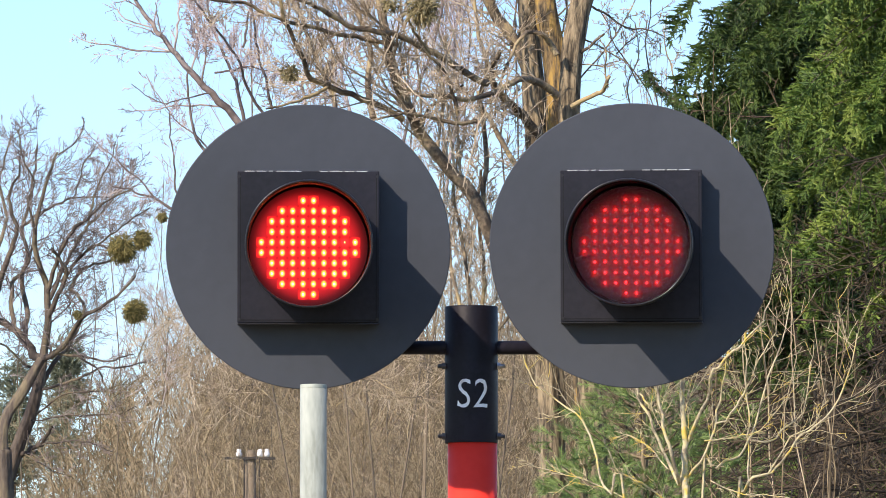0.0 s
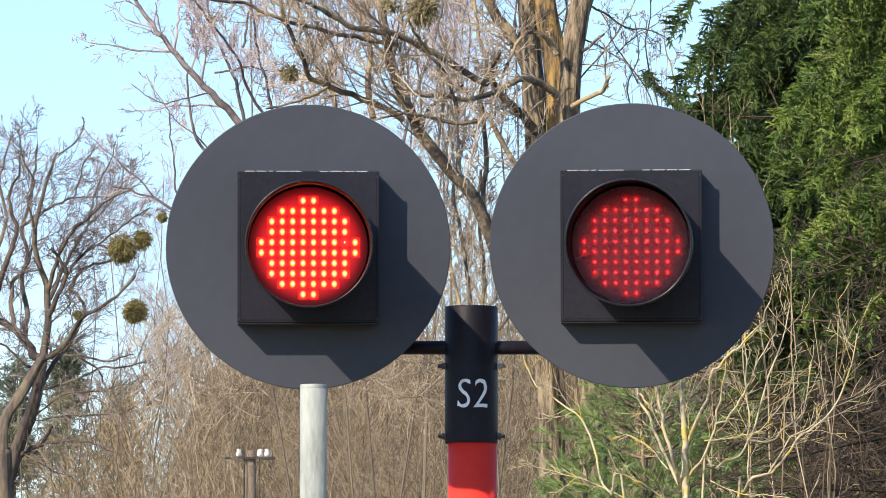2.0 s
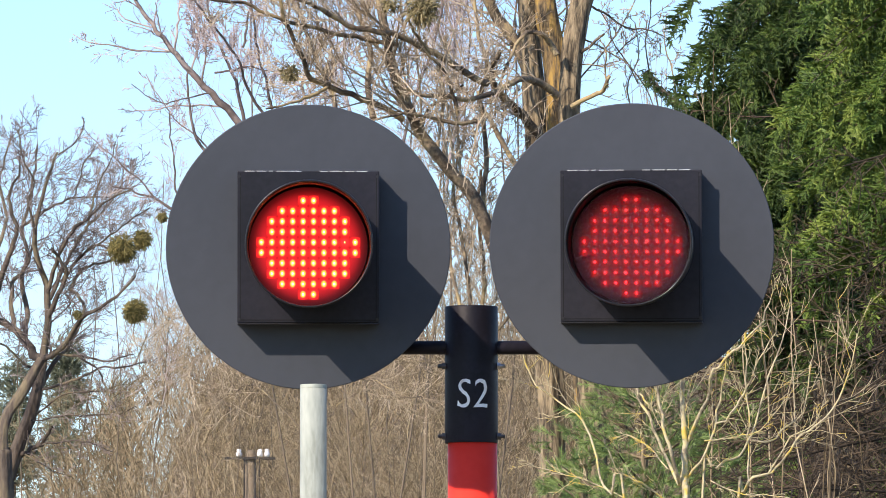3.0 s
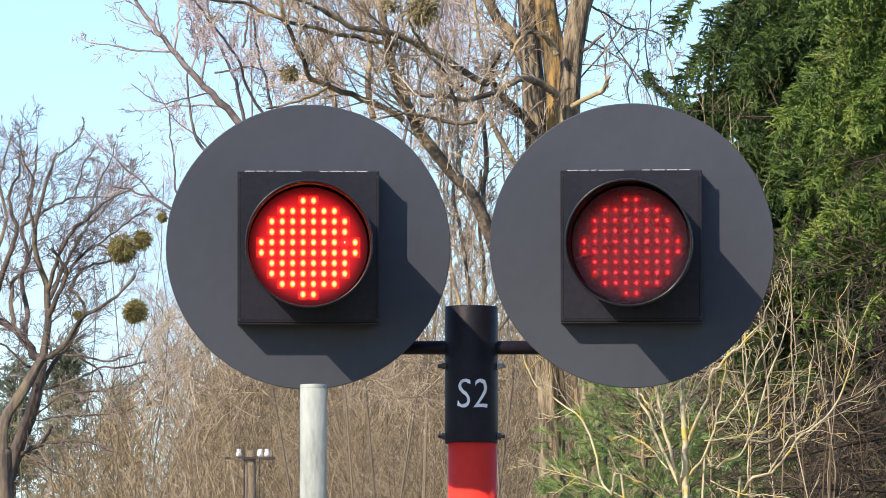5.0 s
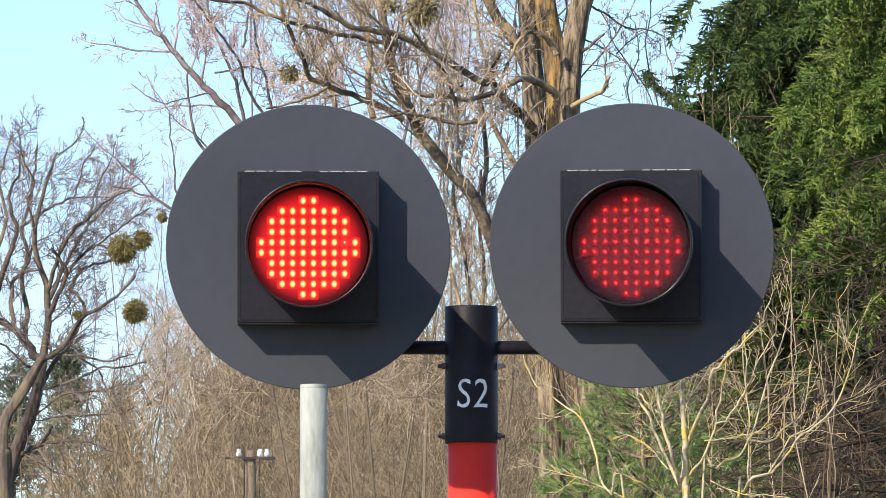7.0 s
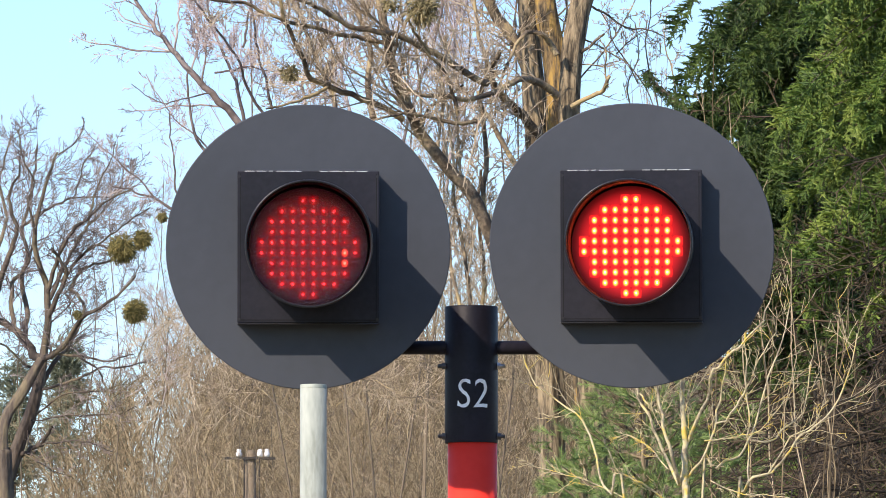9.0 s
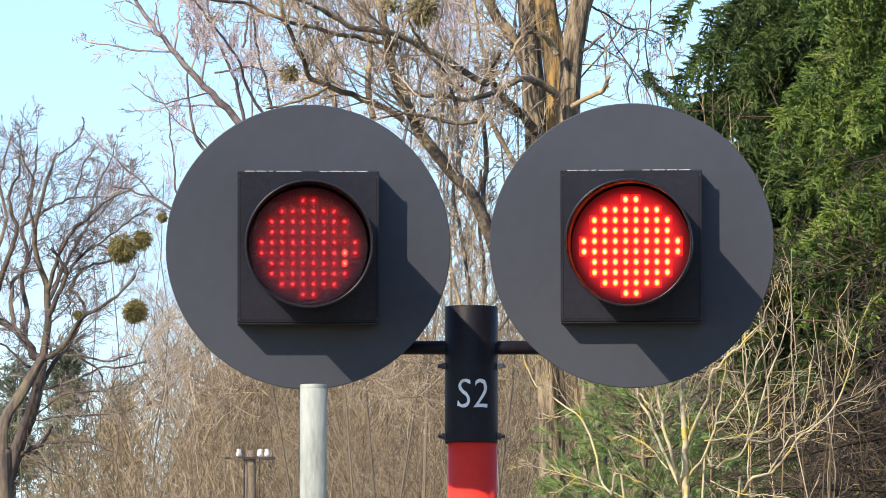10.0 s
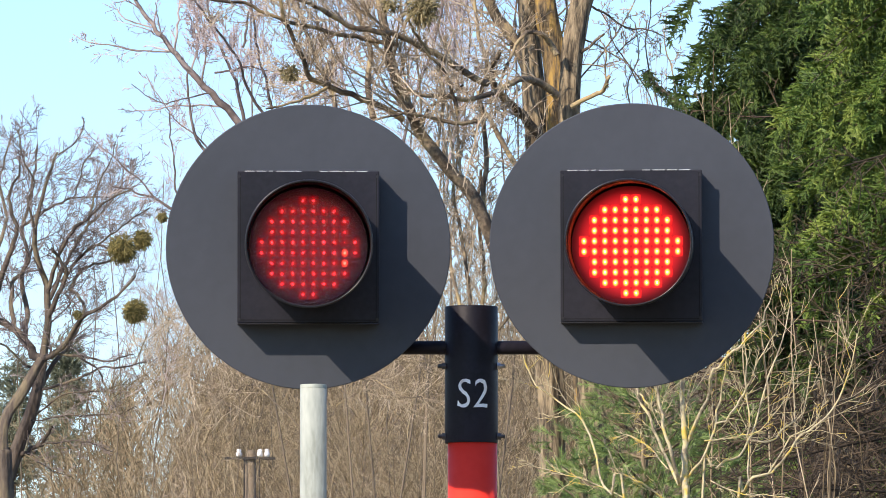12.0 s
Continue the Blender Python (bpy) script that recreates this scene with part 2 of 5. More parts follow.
def rough_stem(rng, pts, r0, r1, mat, parent, origin, rings=70, sides=30, ridge=0.16):
    """A trunk with furrowed bark, through a few points."""
    p = smooth_line(pts, rings)
    s = np.linspace(0, 1, rings)
    tan = np.gradient(p, axis=0)
    tan /= np.linalg.norm(tan, axis=1, keepdims=True)
    u = np.cross(tan, np.array([0.0, 1.0, 0.0]))
    u /= np.linalg.norm(u, axis=1, keepdims=True)
    w = np.cross(tan, u)
    seed = rng.uniform(0, 50)
    verts = []
    for i in range(rings):
        r = (r0 + (r1 - r0) * s[i]) * (1 + 0.10 * noise.noise((seed, p[i][2] * 1.5, 0)))
        for k in range(sides):
            a = 2 * math.pi * k / sides
            f = noise.noise((math.cos(a) * 4.5 + seed, math.sin(a) * 4.5, p[i][2] * 1.1))
            g = noise.noise((math.cos(a) * 1.3, math.sin(a) * 1.3 + seed, p[i][2] * 2.0))
            rr = r * (1 + ridge * (abs(f) * 2 - 0.6) + 0.10 * g)
            verts.append(p[i] + rr * (math.cos(a) * u[i] + math.sin(a) * w[i]))
    idx = np.arange(rings - 1)[:, None] * sides + np.arange(sides)[None, :]
    nxt = np.arange(rings - 1)[:, None] * sides + (np.arange(sides)[None, :] + 1) % sides
    faces = np.stack([idx, nxt, nxt + sides, idx + sides], -1).reshape(-1, 4)
    return raw_mesh("stem", np.array(verts) - np.asarray(origin), faces, mat, parent)


def brush(wood, rng, centre, radius, count, r=0.003):
    """A round tangle of short forking twigs that droop at their tips, as mistletoe grows."""
    c = np.asarray(centre, float)
    for _ in range(count):
        d = unit(rng.normal(0, 1, 3))
        a = c + d * radius * rng.uniform(0.0, 0.72)
        e = unit(d * 0.5 + rng.normal(0, 0.7, 3) + np.array([0, 0, -0.35]))
        f = unit(e + rng.normal(0, 0.6, 3) + np.array([0, 0, -0.3]))
        n = radius * rng.uniform(0.10, 0.22)
        wood.add([a, a + e * n, a + e * n + f * n], r * rng.uniform(0.7, 1.4), r * 0.8)


# ---- ground and far slope ----
def ground():
    bm = bmesh.new()
    ring = [bm.verts.new((2500 * math.cos(a), 2500 * math.sin(a), 0)) for a in [2 * math.pi * i / 64 for i in range(64)]]
    bm.faces.new(ring)
    tagged(part("ground", bm, M_GROUND), "dry winter grass reaching to the horizon", "ground", kind="structure")


def far_slope():
    """A wooded rise behind the scrub, its colour darkened for the shade deep in the wood."""
    nx, ny = 400, 14
    xs = np.linspace(-80, 80, nx)
    verts, faces = [], []
    for j in range(ny):
        for x in xs:
            top = 14.0 + 1.2 * noise.noise((x * 0.09, 3.1, 0)) + 0.8 * noise.noise((x * 0.5, 7.7, 0)) + 0.5 * noise.noise((x * 1.7, 1.7, 0))
            top *= min(1.0, max(0.35, 1.0 + (x + 6.3) * 0.2))
            h = top * math.sin(math.pi / 2 * j / (ny - 1))
            verts.append((x, 150 + 20 * j / (ny - 1) + 1.5 * noise.noise((x * 0.8, h * 0.8, 0)), h - 0.2))
    for j in range(ny - 1):
        for i in range(nx - 1):
            faces.append((j * nx + i, j * nx + i + 1, (j + 1) * nx + i + 1, (j + 1) * nx + i))
    ob = raw_mesh("backdrop", np.array(verts), np.array(faces), M_SLOPE, None)
    tagged(ob, "brown leafless wooded slope far behind the scrub", "slope", kind="structure")


ground()
far_slope()

# ---- the level crossing signal ----
PITCH = 0.0183
LED_ROWS = (2, 6, 8, 8, 10, 10, 8, 8, 6, 2)


def led_places():
    for r, count in enumerate(LED_ROWS):
        for c in range(count):
            yield (c - (count - 1) / 2) * PITCH, (4.5 - r) * PITCH


def led_mesh():
    """A diode: a small hot dome, with a bright shoulder and red body whose glow paints its bloom, slightly taller than
    wide.
    """
    bm = bmesh.new()
    lathe(bm, [(0.0054, 0.0), (0.0054, -0.002), (0.0044, -0.0034), (0.0034, -0.0042), (0.0019, -0.0047), (0.0008, -0.0049)], 12, "y")
    for v in bm.verts:
        v.co.z *= 1.25
    me = bpy.data.meshes.new("led")
    bm.to_mesh(me)
    bm.free()
    for m in (M_LED_BODY, M_LED_SHOULDER, M_LED):
        me.materials.append(m)
    me.shade_smooth()
    for p in me.polygons:
        reach = max(math.hypot(me.vertices[i].co.x, me.vertices[i].co.z / 1.25) for i in p.vertices)
        p.material_index = 2 if reach < 0.0021 else 1 if reach < 0.0046 else 0
    return me


def halo_mesh():
    """A square tile with a shallow round cup on it, glowing by itself as a diode's red halo."""
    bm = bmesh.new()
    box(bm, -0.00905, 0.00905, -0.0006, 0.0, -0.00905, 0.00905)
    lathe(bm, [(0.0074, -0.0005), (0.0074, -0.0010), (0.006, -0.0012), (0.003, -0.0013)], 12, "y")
    me = bpy.data.meshes.new("halo_tile")
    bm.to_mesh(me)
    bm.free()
    me.materials.append(M_HALO)
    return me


LED_MESH, HALO_MESH = led_mesh(), halo_mesh()


def signal_head(signal, head, depth, stuck=(), dead=()):
    """One lamp: round background disc, square housing, long round visor, added dimming panes and the LED board that
    slides past them.
    """
    bm = lathe(bmesh.new(), [(0.250, 0.004), (0.252, 0.003), (0.252, -0.001), (0.2505, -0.002)], 128, "y")
    disc = part("background_disc", bm, M_DISC, signal, "round dark grey background disc", True)
    disc.matrix_basis = head
    disc.data.shade_flat()

    bm = box(bmesh.new(), -0.1235, 0.1235, -depth + 0.0055, -0.003, -0.132, 0.1315, 0.004)
    housing = part("housing", bm, M_HOUSING, signal, "square black lamp housing")
    housing.matrix_basis = head
    # hinged front frame with a round opening for the visor
    bm = box(bmesh.new(), -0.125, 0.125, -depth, -depth + 0.0035, -0.134, 0.1330, 0.0016)
    part("housing_door", bm, M_HOUSING, housing)
    bm = box(bmesh.new(), -0.125, 0.125, -depth - 0.001, -0.003, -0.1375, -0.1342, 0.0010)
    part("drip_edge", bm, M_VISOR, housing)
    for x in (-0.122, 0.122):
        for z in (0.124, -0.128):
            bm = lathe(bmesh.new(), [(0.003, -depth - 0.0008), (0.003, -depth + 0.001)], 8, "y")
            part("screw", bm, M_VISOR, housing).location = (x, 0, z)
    for x0, x1, z0, z1 in ((-0.1205, -0.1190, -0.130, 0.129), (0.1190, 0.1205, -0.130, 0.129), (-0.1190, 0.1190, -0.130, -0.1285)):
        bm = box(bmesh.new(), x0, x1, -depth - 0.0005, -depth + 0.001, z0, z1)
        part("door_seam", bm, M_LINING, housing)
    # broken white strips that paint the sun's glint along the upper edge
    for x0, x1 in ((-0.112, -0.094), (-0.091, -0.074), (-0.070, -0.062), (-0.056, -0.012), (0.020, 0.034), (0.038, 0.060), (0.064, 0.081), (0.085, 0.104)):
        bm = box(bmesh.new(), x0, x1, -depth - 0.0006, -depth + 0.0022, 0.1324, 0.1334, 0.0003, 1)
        part("edge_glint", bm, M_WHITE, housing, "bare metal where the paint is worn")
    far = -depth - 0.290
    bm = lathe(bmesh.new(), [(0.1096, -depth), (0.1096, far), (0.1084, far - 0.001), (0.1072, far), (0.1072, -depth - 0.001)], 96, "y", True)
    part("visor", bm, M_VISOR, housing, "long round black sun visor", True).location = (0.001, 0, 0.0022)
    bead = [(0.1084 + 0.0019 * math.cos(a), far + 0.0019 * math.sin(a)) for a in [math.pi * i / 5 for i in range(10)]]
    part("visor_rim", lathe(bmesh.new(), bead, 96, "y", True), M_RIM, housing, "rolled glossy visor rim", True).location = (0.001, 0, 0.0022)
    bm = lathe(bmesh.new(), [(0.1071, -depth - 0.036), (0.1071, far + 0.003), (0.1067, far + 0.003), (0.1067, -depth - 0.036)], 96, "y", True)
    part("visor_lining", bm, M_LINING, housing, "matte black visor lining", True).location = (0.001, 0, 0.0022)
    bm = lathe(bmesh.new(), [(0.1066, -depth - 0.020), (0.1066, -depth - 0.032), (0.1046, -depth - 0.034), (0.1040, -depth - 0.030), (0.1040, -depth - 0.020)], 96, "y", True)
    part("lens_ring", bm, M_LINING, housing, "", True)
    bm = lathe(bmesh.new(), [(0.1070, -depth - 0.0005), (0.1070, -depth - 0.0030)], 64, "y")
    part("lamp_back", bm, M_VISOR, housing)
    # two added panes, there only to dim the board drawn back behind them
    for y in (0.014, 0.024):
        bm = lathe(bmesh.new(), [(0.1066, -depth - y), (0.1066, -depth - y - 0.0012)], 64, "y")
        part("dimming_pane", bm, M_PANE, housing, "smoked clear plastic pane")

    bm = bmesh.new()
    lathe(bm, [(0.1040, 0.0), (0.1040, -0.001)], 64, "y")
    board = part("led_board", bm, M_BOARD, signal, "round board of glowing red diodes")
    for i, (x, z) in enumerate(led_places()):
        if i in stuck:
            lone = new("led", LED_MESH)
            lone.parent, lone.location = housing, (x, -depth - 0.0185, z - 0.0018)
        cup = new("halo_tile", HALO_MESH)
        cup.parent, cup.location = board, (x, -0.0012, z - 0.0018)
        led = new("led", LED_MESH)
        led.parent, led.location = board, (x, -0.0022, z - 0.0018)
        if i in dead:
            led.scale = (0.35, 0.35, 0.35)
    return board


def signal_post():
    signal = thing("level_crossing_signal", (0, 0, 0), "twin red level crossing signal on red post with black sleeve", "railway signal")
    sx, sy, ARM_Z = 0.0503, 0.062, 2.4292
    bm = lathe(bmesh.new(), [(0.0437, -0.1), (0.0437, 2.30)], 48)
    part("post", bm, M_RED, signal, "glossy red painted steel post", True).location = (sx + 0.002, sy, 0)
    bm = lathe(bmesh.new(), [(0.0465, 2.259), (0.0472, 2.261), (0.0472, 2.5005), (0.0466, 2.502), (0.0440, 2.502), (0.0440, 2.259)], 64, closed=True)
    sleeve = part("sleeve", bm, M_SLEEVE, signal, "black steel clamp sleeve lettered S2", True)
    sleeve.location = (sx, sy, 0)
    bm = lathe(bmesh.new(), [(0.0438, 2.489), (0.0438, 2.493)], 48)
    part("sleeve_cap", bm, M_SLEEVE, sleeve)
    bm = lathe(bmesh.new(), [(0.0122, -0.22), (0.0122, 0.26)], 24, "x")
    part("cross_arm", bm, M_SLEEVE, signal, "black tubular cross arm", True).location = (sx, sy, ARM_Z)
    for x in (-0.2385, 0.334):
        bm = box(bmesh.new(), x - 0.03, x + 0.03, 0.03, sy, 2.40, 2.62, 0.004)
        part("bracket", bm, M_SLEEVE, signal)
    for z, y in ((2.396, -0.01), (2.271, -0.01)):
        for side in (-1, 1):
            bm = lathe(bmesh.new(), [(0.0035, 0.040), (0.0035, 0.058), (0.0028, 0.060)], 10, "x")
            lathe(bm, [(0.0068, 0.046), (0.0068, 0.052)], 6, "x")
            b = part("bolt", bm, M_BOLT if z > 2.3 and side > 0 else M_BOLT_DULL, sleeve)
            b.matrix_basis = pose(0, y, z, 0, 0, 0 if side > 0 else 180)
    # the painted characters, bent round the sleeve
    for text, x, z in (("S", -0.0145, 2.3205), ("2", 0.0160, 2.3205)):
        font = bpy.data.curves.new("lettering", "FONT")
        font.body, font.size, font.align_x, font.offset = text, 0.074, "CENTER", -0.0002
        tmp = new("lettering", font)
        bpy.context.view_layer.update()
        me = bpy.data.meshes.new_from_object(tmp.evaluated_get(bpy.context.evaluated_depsgraph_get()))
        bpy.data.objects.remove(tmp)
        bm = bmesh.new()
        bm.from_mesh(me)
        bmesh.ops.triangulate(bm, faces=bm.faces)
        for _ in range(3):
            bmesh.ops.subdivide_edges(bm, edges=[e for e in bm.edges if e.calc_length() > 0.006], cuts=1)
            bmesh.ops.triangulate(bm, faces=bm.faces)
        bm.to_mesh(me)
        bm.free()
        for v in me.vertices:
            wob = 0.0011 * noise.noise((v.co.x * 160, v.co.y * 160, x * 90))
            lx = x + v.co.x * 0.78 + 0.06 * v.co.y + wob
            v.co = Vector((lx, -math.sqrt(0.0477 ** 2 - lx ** 2), z + v.co.y + wob))
        me.materials.append(M_WHITE)
        ob = new("lettering", me)
        ob.parent = sleeve
        tagged(ob, "white painted character")
    return signal


SIGNAL = signal_post()
HEAD_LEFT = pose(-0.2385, 0, 2.6035, 4.2, 0, 1.2)
HEAD_RIGHT = pose(0.334, 0, 2.606, 4.2, 0, -2.8)
BOARD_LEFT = signal_head(SIGNAL, HEAD_LEFT, 0.057, stuck=(42, 51), dead=(32,))
BOARD_RIGHT = signal_head(SIGNAL, HEAD_RIGHT, 0.041)


def grey_pole():
    top = (-0.208, -1.1, 2.29)
    pole = thing("sign_pole", (top[0], top[1], 0), "galvanised grey steel pipe pole with flat cap", "pole")
    h = top[2]
    bm = lathe(bmesh.new(), [(0.0213, -0.2), (0.0213, h - 0.006)], 40)
    part("pipe", bm, M_ZINC, pole, "", True)
    bm = lathe(bmesh.new(), [(0.0216, h - 0.006), (0.0216, h - 0.001), (0.0206, h)], 40)
    part("cap", bm, M_ZINC, pole)


grey_pole()
# ---- bare trees ----
def tree_parts(name, at, trunk, crown, bark, twig, label, category="tree", group=""):
    tree = thing(name, at, label, category, group)
    trunk.mesh("trunk", bark, tree, "", at)
    crown.mesh("crown", twig, tree, "", at)
    return tree


def willow():
    """The old many-stemmed tree behind the lamps."""
    rng = np.random.default_rng(11)
    trunk, crown = Wood(0.0032), Wood(0.0032)
    bushy = [(24, 0.34, 44, 0.08, 0.11), (8, 0.5, 36, 0.09, 0.09), (5, 0.48, 36, 0.10, 0.06), (0, 0, 0, 0.1, 0.04)]
    plan = [(15, 0.30, 50, 0.10, 0.05), (6, 0.5, 44, 0.11, 0.05), (4, 0.5, 40, 0.12, 0.05), (0, 0, 0, 0.1, 0.03)]
    thin = [(8, 0.28, 55, 0.10, 0.05), (4, 0.5, 45, 0.11, 0.05), (3, 0.5, 40, 0.12, 0.05), (0, 0, 0, 0.1, 0.03)]
    foot = (0.94, 43.0, 0.0)
    stems = (
        (*([(0.88, 43.2, 4.73), (0.82, 43.2, 5.47), (0.79, 43.2, 6.39), (0.77, 43.2, 6.94), (0.75, 43.2, 7.36), (0.72, 43.2, 7.73), (0.7, 43.2, 8.06), (0.67, 43.2, 8.43), (0.61, 43.2, 8.94), (0.54, 43.2, 9.73)], 0.115, 0.078), M_BARK),
        (*([(1.2, 43.0, 4.26), (1.18, 43.0, 4.99), (1.03, 43.0, 6.37), (0.95, 43.0, 6.92), (0.94, 43.0, 7.39), (0.91, 43.0, 7.76), (0.86, 43.0, 8.03), (0.82, 43.0, 8.31), (0.79, 43.0, 8.68), (0.76, 43.0, 9.61)], 0.119, 0.078), M_BARK_OCHRE),
        (*([(1.21, 42.8, 4.25), (1.19, 42.8, 4.98), (1.06, 42.8, 6.35), (1.01, 42.8, 6.91), (1.02, 42.8, 7.36), (1.04, 42.8, 7.73), (1.08, 42.8, 7.96), (1.13, 42.8, 8.19), (1.2, 42.8, 8.42), (1.4, 42.8, 9.39)], 0.091, 0.077), M_BARK),
    )
    for line, r0, r1, bark in stems:
        sprout(crown, rng, smooth_line(line[5:], 12), 1.9, 0.03, thin, 0)
    limb(crown, crown, rng, [(0.57, 41.2, 7.53), (0.45, 41.1, 7.25), (0.31, 40.9, 6.97), (0.21, 40.8, 6.62)], 0.006, 0.0027, thin, 16, jitter=0.004, reach=1.9)
    limb(crown, crown, rng, [(0.37, 41.0, 7.45), (0.23, 40.9, 7.21), (0.09, 40.8, 6.93), (0.03, 40.7, 6.61)], 0.006, 0.0026, thin, 16, jitter=0.004, reach=1.9)
    limb(crown, crown, rng, [(0.1, 41.0, 7.75), (-0.01, 40.9, 7.45), (-0.07, 40.8, 7.13), (-0.14, 40.7, 6.92)], 0.006, 0.0026, thin, 16, jitter=0.004, reach=1.9)
    limb(crown, crown, rng, [(-0.37, 41.2, 7.42), (-0.22, 41.1, 7.25), (-0.06, 40.9, 7.08), (0.07, 40.8, 6.8)], 0.006, 0.0027, thin, 16, jitter=0.004, reach=1.9)
    limb(crown, crown, rng, [(0.68, 41.6, 7.37), (0.54, 41.5, 7.49), (0.38, 41.3, 7.54), (0.2, 41.1, 7.5), (0.03, 41.0, 7.38)], 0.006, 0.0027, thin, 16, jitter=0.004, reach=1.9)
    limb(crown, crown, rng, [(0.52, 41.6, 7.69), (0.38, 41.4, 7.76), (0.2, 41.2, 7.76), (-0.02, 41.0, 7.67)], 0.006, 0.0027, thin, 16, jitter=0.004, reach=1.9)
    limb(crown, crown, rng, [(0.16, 41.6, 6.56), (0.23, 41.5, 6.82), (0.29, 41.4, 7.06), (0.43, 41.3, 7.27), (0.47, 41.2, 7.46)], 0.006, 0.0027, thin, 16, jitter=0.004, reach=1.9)
    limb(crown, crown, rng, [(-0.37, 40.9, 7.7), (-0.49, 40.8, 7.42), (-0.55, 40.8, 7.2), (-0.51, 40.7, 6.99)], 0.006, 0.0026, thin, 16, jitter=0.004, reach=1.9)
    limb(crown, crown, rng, [(0.25, 41.4, 5.52), (0.19, 41.3, 5.78), (0.24, 41.3, 6.13), (0.17, 41.2, 6.44)], 0.006, 0.0027, thin, 16, jitter=0.004, reach=1.9)
    limb(trunk, crown, rng, [(0.75, 43.4, 7.56), (0.64, 43.3, 7.81), (0.56, 43.3, 7.95), (0.44, 43.3, 8.11), (0.36, 43.2, 8.25), (0.24, 43.2, 8.52), (0.07, 43.2, 8.85)], 0.055, 0.0368, plan, 16, jitter=0.004, reach=3.0)
    limb(trunk, crown, rng, [(0.92, 42.6, 7.72), (0.87, 42.6, 7.82), (0.8, 42.5, 7.88), (0.73, 42.5, 7.9), (0.66, 42.4, 7.87), (0.6, 42.4, 7.8), (0.53, 42.3, 7.64), (0.47, 42.3, 7.49), (0.43, 42.2, 7.35), (0.42, 42.2, 7.19)], 0.025, 0.0054, thin, 22, jitter=0.004, reach=3.0)
    limb(trunk, crown, rng, [(0.92, 42.6, 7.39), (0.82, 42.5, 7.46), (0.73, 42.4, 7.49), (0.64, 42.2, 7.49), (0.55, 42.1, 7.44), (0.46, 42.0, 7.38), (0.34, 41.9, 7.32), (0.18, 41.8, 7.27), (0.0, 41.6, 7.29), (-0.15, 41.5, 7.27), (-0.28, 41.4, 7.32)], 0.034, 0.0136, plan, 22, jitter=0.004, reach=3.0)
    limb(trunk, crown, rng, [(0.8, 42.9, 7.08), (0.67, 42.8, 7.23), (0.55, 42.7, 7.33), (0.47, 42.5, 7.39), (0.41, 42.4, 7.46), (0.4, 42.3, 7.59), (0.46, 42.2, 7.71)], 0.041, 0.0182, plan, 16, jitter=0.004, reach=3.0)
    limb(trunk, crown, rng, [(0.77, 43.6, 6.68), (0.62, 43.6, 6.89), (0.49, 43.7, 7.11), (0.4, 43.7, 7.3), (0.33, 43.8, 7.4), (0.29, 43.8, 7.56)], 0.028, 0.0139, plan, 14, jitter=0.004, reach=3.0)
    limb(trunk, crown, rng, [(0.38, 42.4, 6.14), (0.31, 42.4, 6.55), (0.35, 42.4, 6.78), (0.34, 42.5, 7.01), (0.32, 42.5, 7.24), (0.3, 42.5, 7.4), (0.36, 42.5, 7.61), (0.3, 42.6, 7.84), (0.26, 42.6, 8.08), (0.23, 42.6, 8.35)], 0.022, 0.0136, bushy, 20, jitter=0.004, reach=3.0)
    limb(trunk, crown, rng, [(0.46, 42.2, 5.99), (0.25, 42.1, 6.52), (0.07, 42.1, 6.71), (-0.06, 42.0, 6.88), (-0.18, 42.0, 7.03), (-0.24, 41.9, 7.14), (-0.3, 41.9, 7.27), (-0.38, 41.8, 7.44), (-0.42, 41.8, 7.62), (-0.45, 41.7, 7.79), (-0.51, 41.7, 8.06), (-0.58, 41.6, 8.37)], 0.054, 0.0315, bushy, 26, jitter=0.004, reach=3.0)
    limb(trunk, crown, rng, [(0.35, 42.0, 7.43), (0.27, 41.9, 7.45), (0.16, 41.8, 7.5), (0.03, 41.6, 7.57), (-0.11, 41.5, 7.63), (-0.24, 41.4, 7.69), (-0.37, 41.3, 7.74), (-0.55, 41.2, 7.75), (-0.73, 41.1, 7.78), (-0.86, 41.0, 7.84), (-0.99, 40.8, 7.9), (-1.12, 40.7, 7.94), (-1.29, 40.6, 7.99)], 0.031, 0.0157, bushy, 26, jitter=0.004, reach=3.0)
    limb(trunk, crown, rng, [(-0.38, 41.8, 7.72), (-0.56, 41.7, 7.73), (-0.73, 41.6, 7.76), (-0.91, 41.5, 7.78), (-1.09, 41.4, 7.82), (-1.26, 41.2, 7.84), (-1.44, 41.1, 7.91), (-1.57, 41.0, 7.96), (-1.7, 40.9, 7.95), (-1.87, 40.8, 7.97)], 0.020, 0.0112, plan, 22, jitter=0.004, reach=3.0)
    limb(trunk, crown, rng, [(-0.32, 42.0, 7.14), (-0.51, 41.9, 7.23), (-0.74, 41.8, 7.32), (-0.91, 41.7, 7.37), (-1.05, 41.6, 7.43), (-1.11, 41.4, 7.56), (-1.18, 41.3, 7.7), (-1.23, 41.2, 7.8), (-1.26, 41.1, 7.9), (-1.3, 41.0, 8.11)], 0.027, 0.0135, bushy, 24, jitter=0.004, reach=3.0)
    limb(trunk, crown, rng, [(-0.91, 41.6, 7.36), (-1.0, 41.5, 7.29), (-1.11, 41.4, 7.23), (-1.24, 41.3, 7.18), (-1.39, 41.2, 7.14)], 0.016, 0.0071, thin, 14, jitter=0.004, reach=3.0)
    limb(trunk, crown, rng, [(-0.11, 41.3, 7.6), (-0.17, 41.2, 7.67), (-0.23, 41.1, 7.74), (-0.27, 41.0, 7.82)], 0.013, 0.0089, thin, 10, jitter=0.004, reach=3.0)
